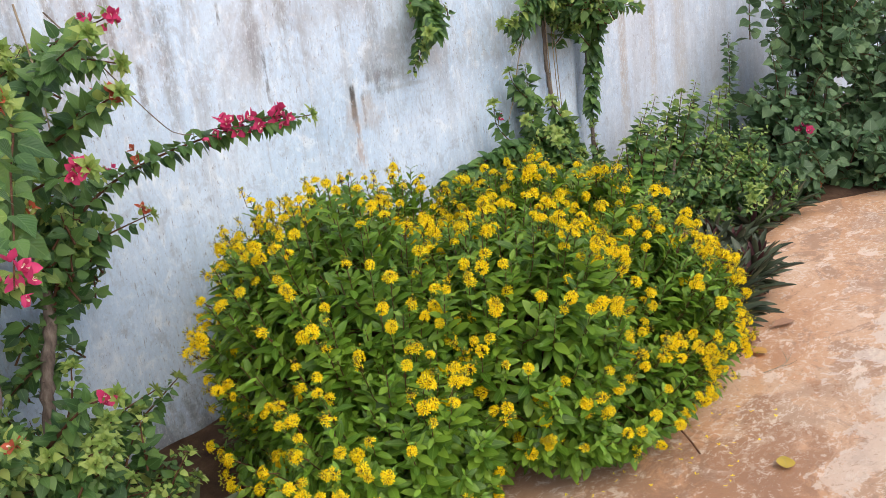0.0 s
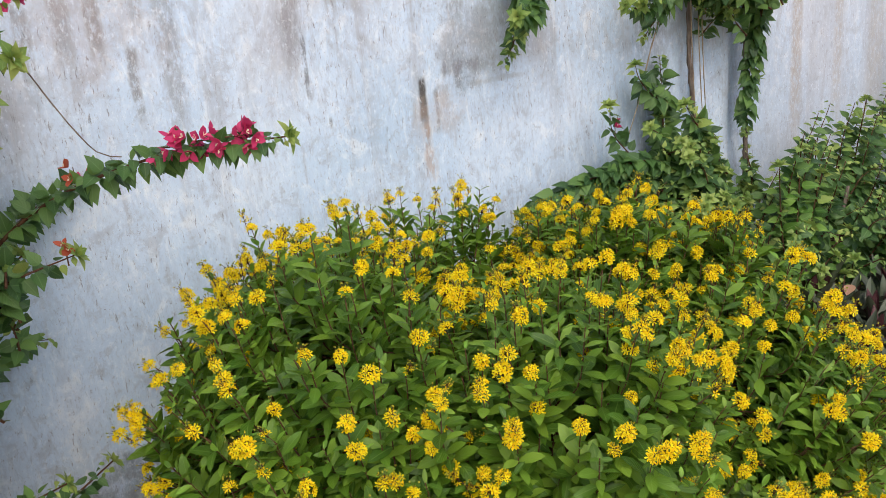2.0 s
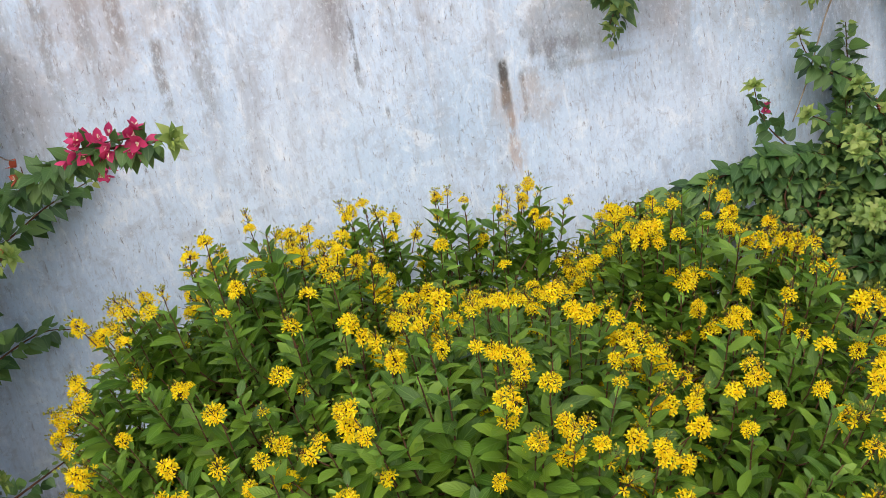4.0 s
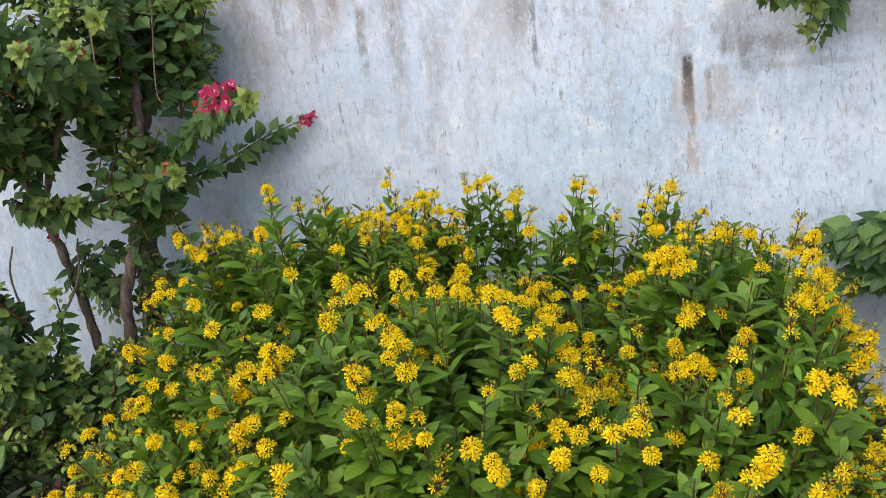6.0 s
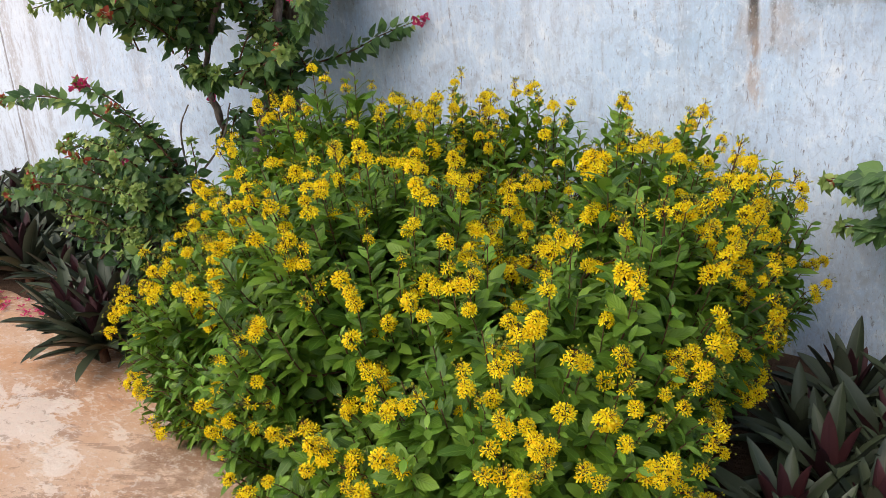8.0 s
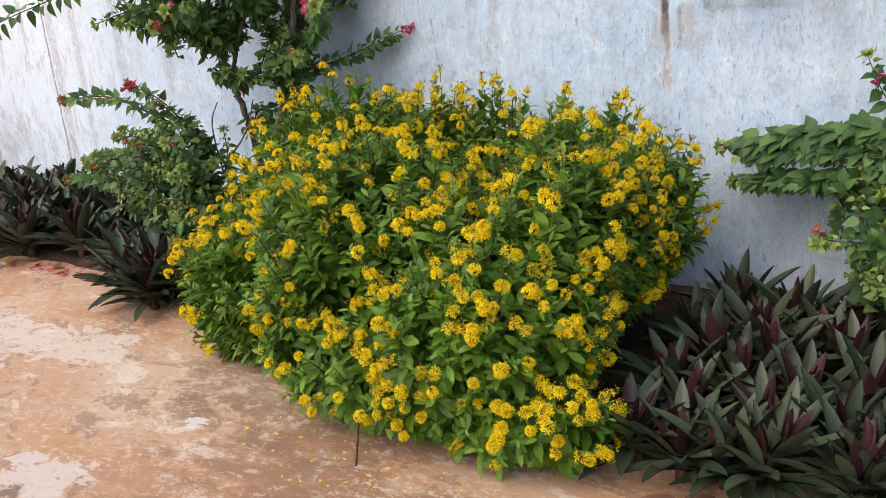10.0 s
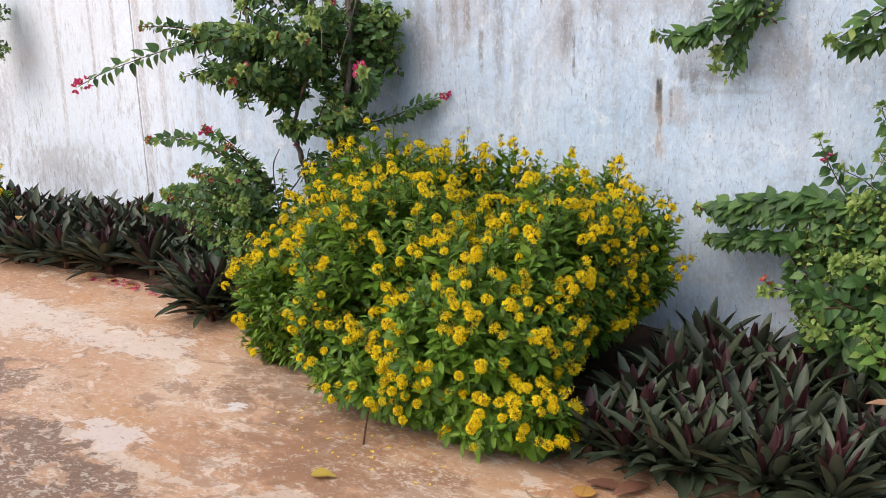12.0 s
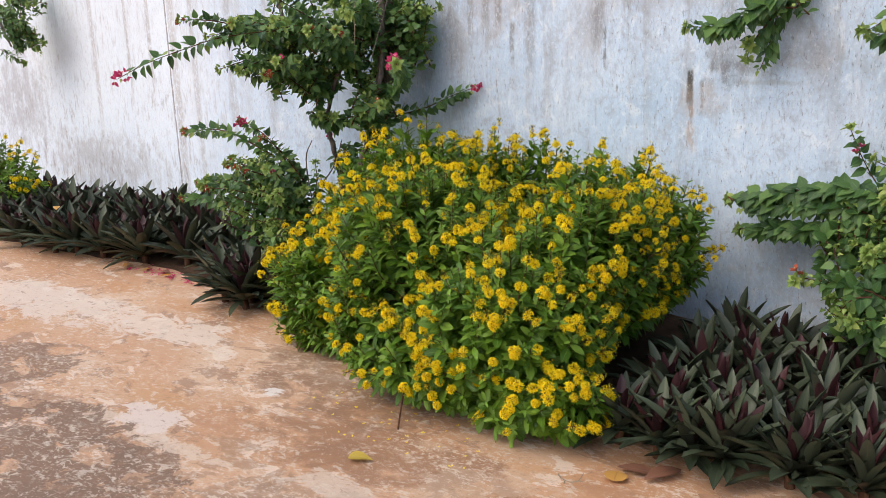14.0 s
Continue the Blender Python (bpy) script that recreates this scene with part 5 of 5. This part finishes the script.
yellow_bush("flowering_bush", (-5.80, -0.85), [((-5.80, -0.85, 0.34), (0.44, 0.38, 0.36), 130)], 0.9, "small green bush with yellow flower clusters by the wall", 0, 5)


# ---- sword-leaved bedding plants ----
def sword_mesh(length, width, bend, under_side, top_side=SWORD_TOP):
    """A channelled strap leaf, green above and purple beneath, with real thickness."""
    c = Cloud()
    prof = [(0, 0.50), (0.15, 0.72), (0.40, 1.0), (0.62, 0.97), (0.82, 0.66), (0.94, 0.28), (1.0, 0.0)]
    vs, tr, uv = blade([(v, w * width / 2 / length) for v, w in prof], 0.55, bend)
    under = vs.copy()
    under[:, 2] -= 0.010
    rev = tr[:, ::-1]
    c.add((vs, tr, uv), (0, 0, 0), (0, 1, 0), (0, 0, 1), length, 0)
    c.add((under, rev, uv), (0, 0, 0), (0, 1, 0), (0, 0, 1), length, 1)
    return c.mesh("leaf", top_side, under_side)


SWORDS = [sword_mesh(0.165, 0.038, 0.02, SWORD_UNDER, SWORD_UNDER), sword_mesh(0.22, 0.045, 0.08, SWORD_BACK), sword_mesh(0.24, 0.049, 0.18, SWORD_BACK), sword_mesh(0.23, 0.048, 0.15, SWORD_BACK)]


def rosette_plant(leaves, label):
    root = thing("sword_leaf_plant", (0, 0, 0), label, "plant", "bedding plants by the wall")
    c = Cloud()
    c.tube(np.array([(0, 0, -0.03), (0, 0, 0.03), (0, 0, 0.07)]), np.array([0.018, 0.017, 0.012]), 7)
    part("stalk", c.mesh("stalk", TWIG), root)
    for i in range(leaves):
        f = i / (leaves - 1)
        low = f > 0.74
        tilt = rng.normal(20, 8) if low else 84 - 58 * (f / 0.74) ** 0.85 + rng.normal(0, 6)
        m = pose(0, 0, 0.035 if low else 0.065 - 0.035 * f, 0, 0, i * 137.5 + rng.normal(0, 9)) @ pose(0, 0.008, 0, tilt, rng.normal(0, 7), 0)
        kind = 0 if f < 0.17 else 1 if f < 0.42 else 3 if low else 2
        part("leaf", SWORDS[kind], root, "", m @ Matrix.Scale(rng.uniform(0.85, 1.12), 4))
    return root


PLANTS = [rosette_plant(n, "dark green sword-leaved plant with purple undersides in the bed") for n in (26, 28, 25, 30)]


def bed_of_plants(spots):
    for i, (x, y, sc) in enumerate(spots):
        src = PLANTS[i % 4]
        m = pose(x, y, 0.012, rng.normal(0, 4), rng.normal(0, 4), rng.uniform(0, 360))
        ob = copy_thing(src, m)
        ob.scale = (sc, sc, sc * rng.uniform(0.92, 1.1))


spots = []
for row, y0 in enumerate((-1.39, -1.21, -1.03, -0.82, -0.62, -0.40)):
    x = 0.52 - 0.02 * row + (0.1 if row % 2 else 0)
    while x < 1.95:
        y = y0 + 0.13 * (x - 0.6) + (0.30 * max(0.0, x - 1.25) if row < 3 else 0.0)
        if y < -0.3 and not (y0 > -0.6 and 1.0 < x < 1.5):
            spots.append((x + rng.normal(0, 0.025), y + rng.normal(0, 0.025), rng.uniform(0.92, 1.12) * (0.78 if x > 1.45 else 1.0)))
        x += 0.205
for x, y in ((-1.86, -1.00), (-2.10, -1.06), (-2.24, -1.14), (-2.02, -1.16), (-1.72, -0.84), (-2.34, -0.92), (-2.05, -0.80), (-2.58, -0.84), (-2.30, -0.64), (-2.86, -0.78), (-3.12, -0.80), (-2.62, -0.55), (-3.34, -0.66), (-2.95, -0.5), (-3.25, -0.4), (-2.75, -0.3)):
    spots.append((x, y, rng.uniform(1.15, 1.35) if x > -2.4 or x < -3.0 else rng.uniform(0.95, 1.15)))
for k in range(12):
    x0 = -3.42 - 0.23 * k
    edge = -0.84 - 0.17 * min(1.0, max(0.0, -3.5 - x0) * 2) - 0.10 * max(0.0, -4.0 - x0)
    for j in range(4):
        y = edge + 0.22 * j
        if y < -0.2:
            spots.append((x0 - 0.11 * (j % 2) + rng.normal(0, 0.03), y + rng.normal(0, 0.03), rng.uniform(1.12, 1.36) + 0.06 * j))
for x in (2.15, 2.4, 2.65):
    spots.append((x, -0.98 + rng.normal(0, 0.03), 0.8))
bed_of_plants(spots)
for i, ob in enumerate(PLANTS):
    ob.matrix_basis = pose(0.66 + 0.22 * i, -1.42 + 0.03 * i, 0.012, 0, 0, 77 * i)


# ---- litter and small things ----
def fallen(name, x, y, size, turn, material, label, shape=HEART, curl=8.0, z=0.0):
    me = single_leaf_mesh(shape, size, material)
    ob = tagged(new(name, me), label, "leaf")
    ob.matrix_basis = pose(x, y, z + 0.008 + 0.1 * size * 0.6, curl, 4, turn)


fallen("fallen_leaf", -0.20, -2.09, 0.085, -62, FALLEN_YELLOW, "yellow fallen leaf lying on the concrete")
fallen("fallen_leaf", 0.64, -1.68, 0.085, 20, FALLEN_ORANGE, "orange-brown dry leaf lying on the concrete", BROAD)
fallen("fallen_leaf", 0.60, -1.59, 0.14, -75, FALLEN_BROWN, "long brown dry leaf at the bed edge", LANCE)
fallen("fallen_leaf", 0.72, -1.62, 0.16, -20, FALLEN_BROWN, "long brown dry leaf at the bed edge", LANCE)
fallen("fallen_leaf", 0.90, -1.60, 0.14, -110, FALLEN_BROWN, "long brown dry leaf at the bed edge", LANCE)
fallen("fallen_leaf", 1.18, -1.38, 0.13, -100, FALLEN_BROWN, "long brown dry leaf at the bed edge", LANCE)
for i in range(7):
    fallen("fallen_leaf", -3.0 - 0.13 * i, -1.0 + rng.normal(0, 0.05), 0.07, rng.uniform(0, 360), FALLEN_BROWN if i % 2 else FALLEN_ORANGE, "small dry leaf at the edge of the bed", HEART)


def petals(name, label, x0, x1, y0, y1, n, material, size):
    c = Cloud()
    for _ in range(n):
        p = (rng.uniform(x0, x1), rng.uniform(y0, y1), 0.007)
        q = rng.uniform(0, 6.28)
        for j in range(int(rng.integers(2, 5))):
            c.add(PETAL, p, (math.cos(q + j * 1.3), math.sin(q + j * 1.3), 0.15), (0, 0, 1), size * rng.uniform(0.7, 1.2))
    tagged(new(name, c.mesh(name, material)), label, "petals", kind="stuff")


petals("yellow_petals", "scattered yellow petals fallen on the concrete", -0.75, 0.25, -1.98, -1.5, 60, YELLOW, 0.009)
petals("pink_petals", "pink bracts fallen at the edge of the bed", -3.4, -2.6, -1.08, -0.92, 50, PINK, 0.022)

def stick(name, lines, r0, r1, material, label, category):
    c = Cloud()
    for pts in lines:
        ln = spline(pts, 0.02)
        c.tube(ln, np.linspace(r0, r1, len(ln)), 6)
    tagged(new(name, c.mesh(name, material)), label, category)


stick("prop_stick", [[(-0.235, -1.80, 0.0), (-0.25, -1.765, 0.06), (-0.28, -1.70, 0.15), (-0.31, -1.62, 0.24)]], 0.0038, 0.003, TWIG, "thin brown stick leaning out from under the bush", "stick")
stick("dry_twig", [[(0.46, -1.74, 0.006), (0.50, -1.78, 0.02), (0.55, -1.80, 0.03), (0.60, -1.80, 0.05)], [(0.52, -1.79, 0.02), (0.55, -1.84, 0.045)], [(0.55, -1.80, 0.03), (0.58, -1.77, 0.06)]], 0.0025, 0.001, DRY, "small branched dry twig on the concrete", "twig")
fallen("fallen_leaf", -4.45, -1.0, 0.12, 60, FALLEN_ORANGE, "curled dry orange leaf caught on the bedding plants", LANCE, 14, 0.27)
fallen("fallen_leaf", 1.30, -0.98, 0.11, -70, FALLEN_BROWN, "curled dry brown leaf caught on the bedding plants", LANCE, 14, 0.24)
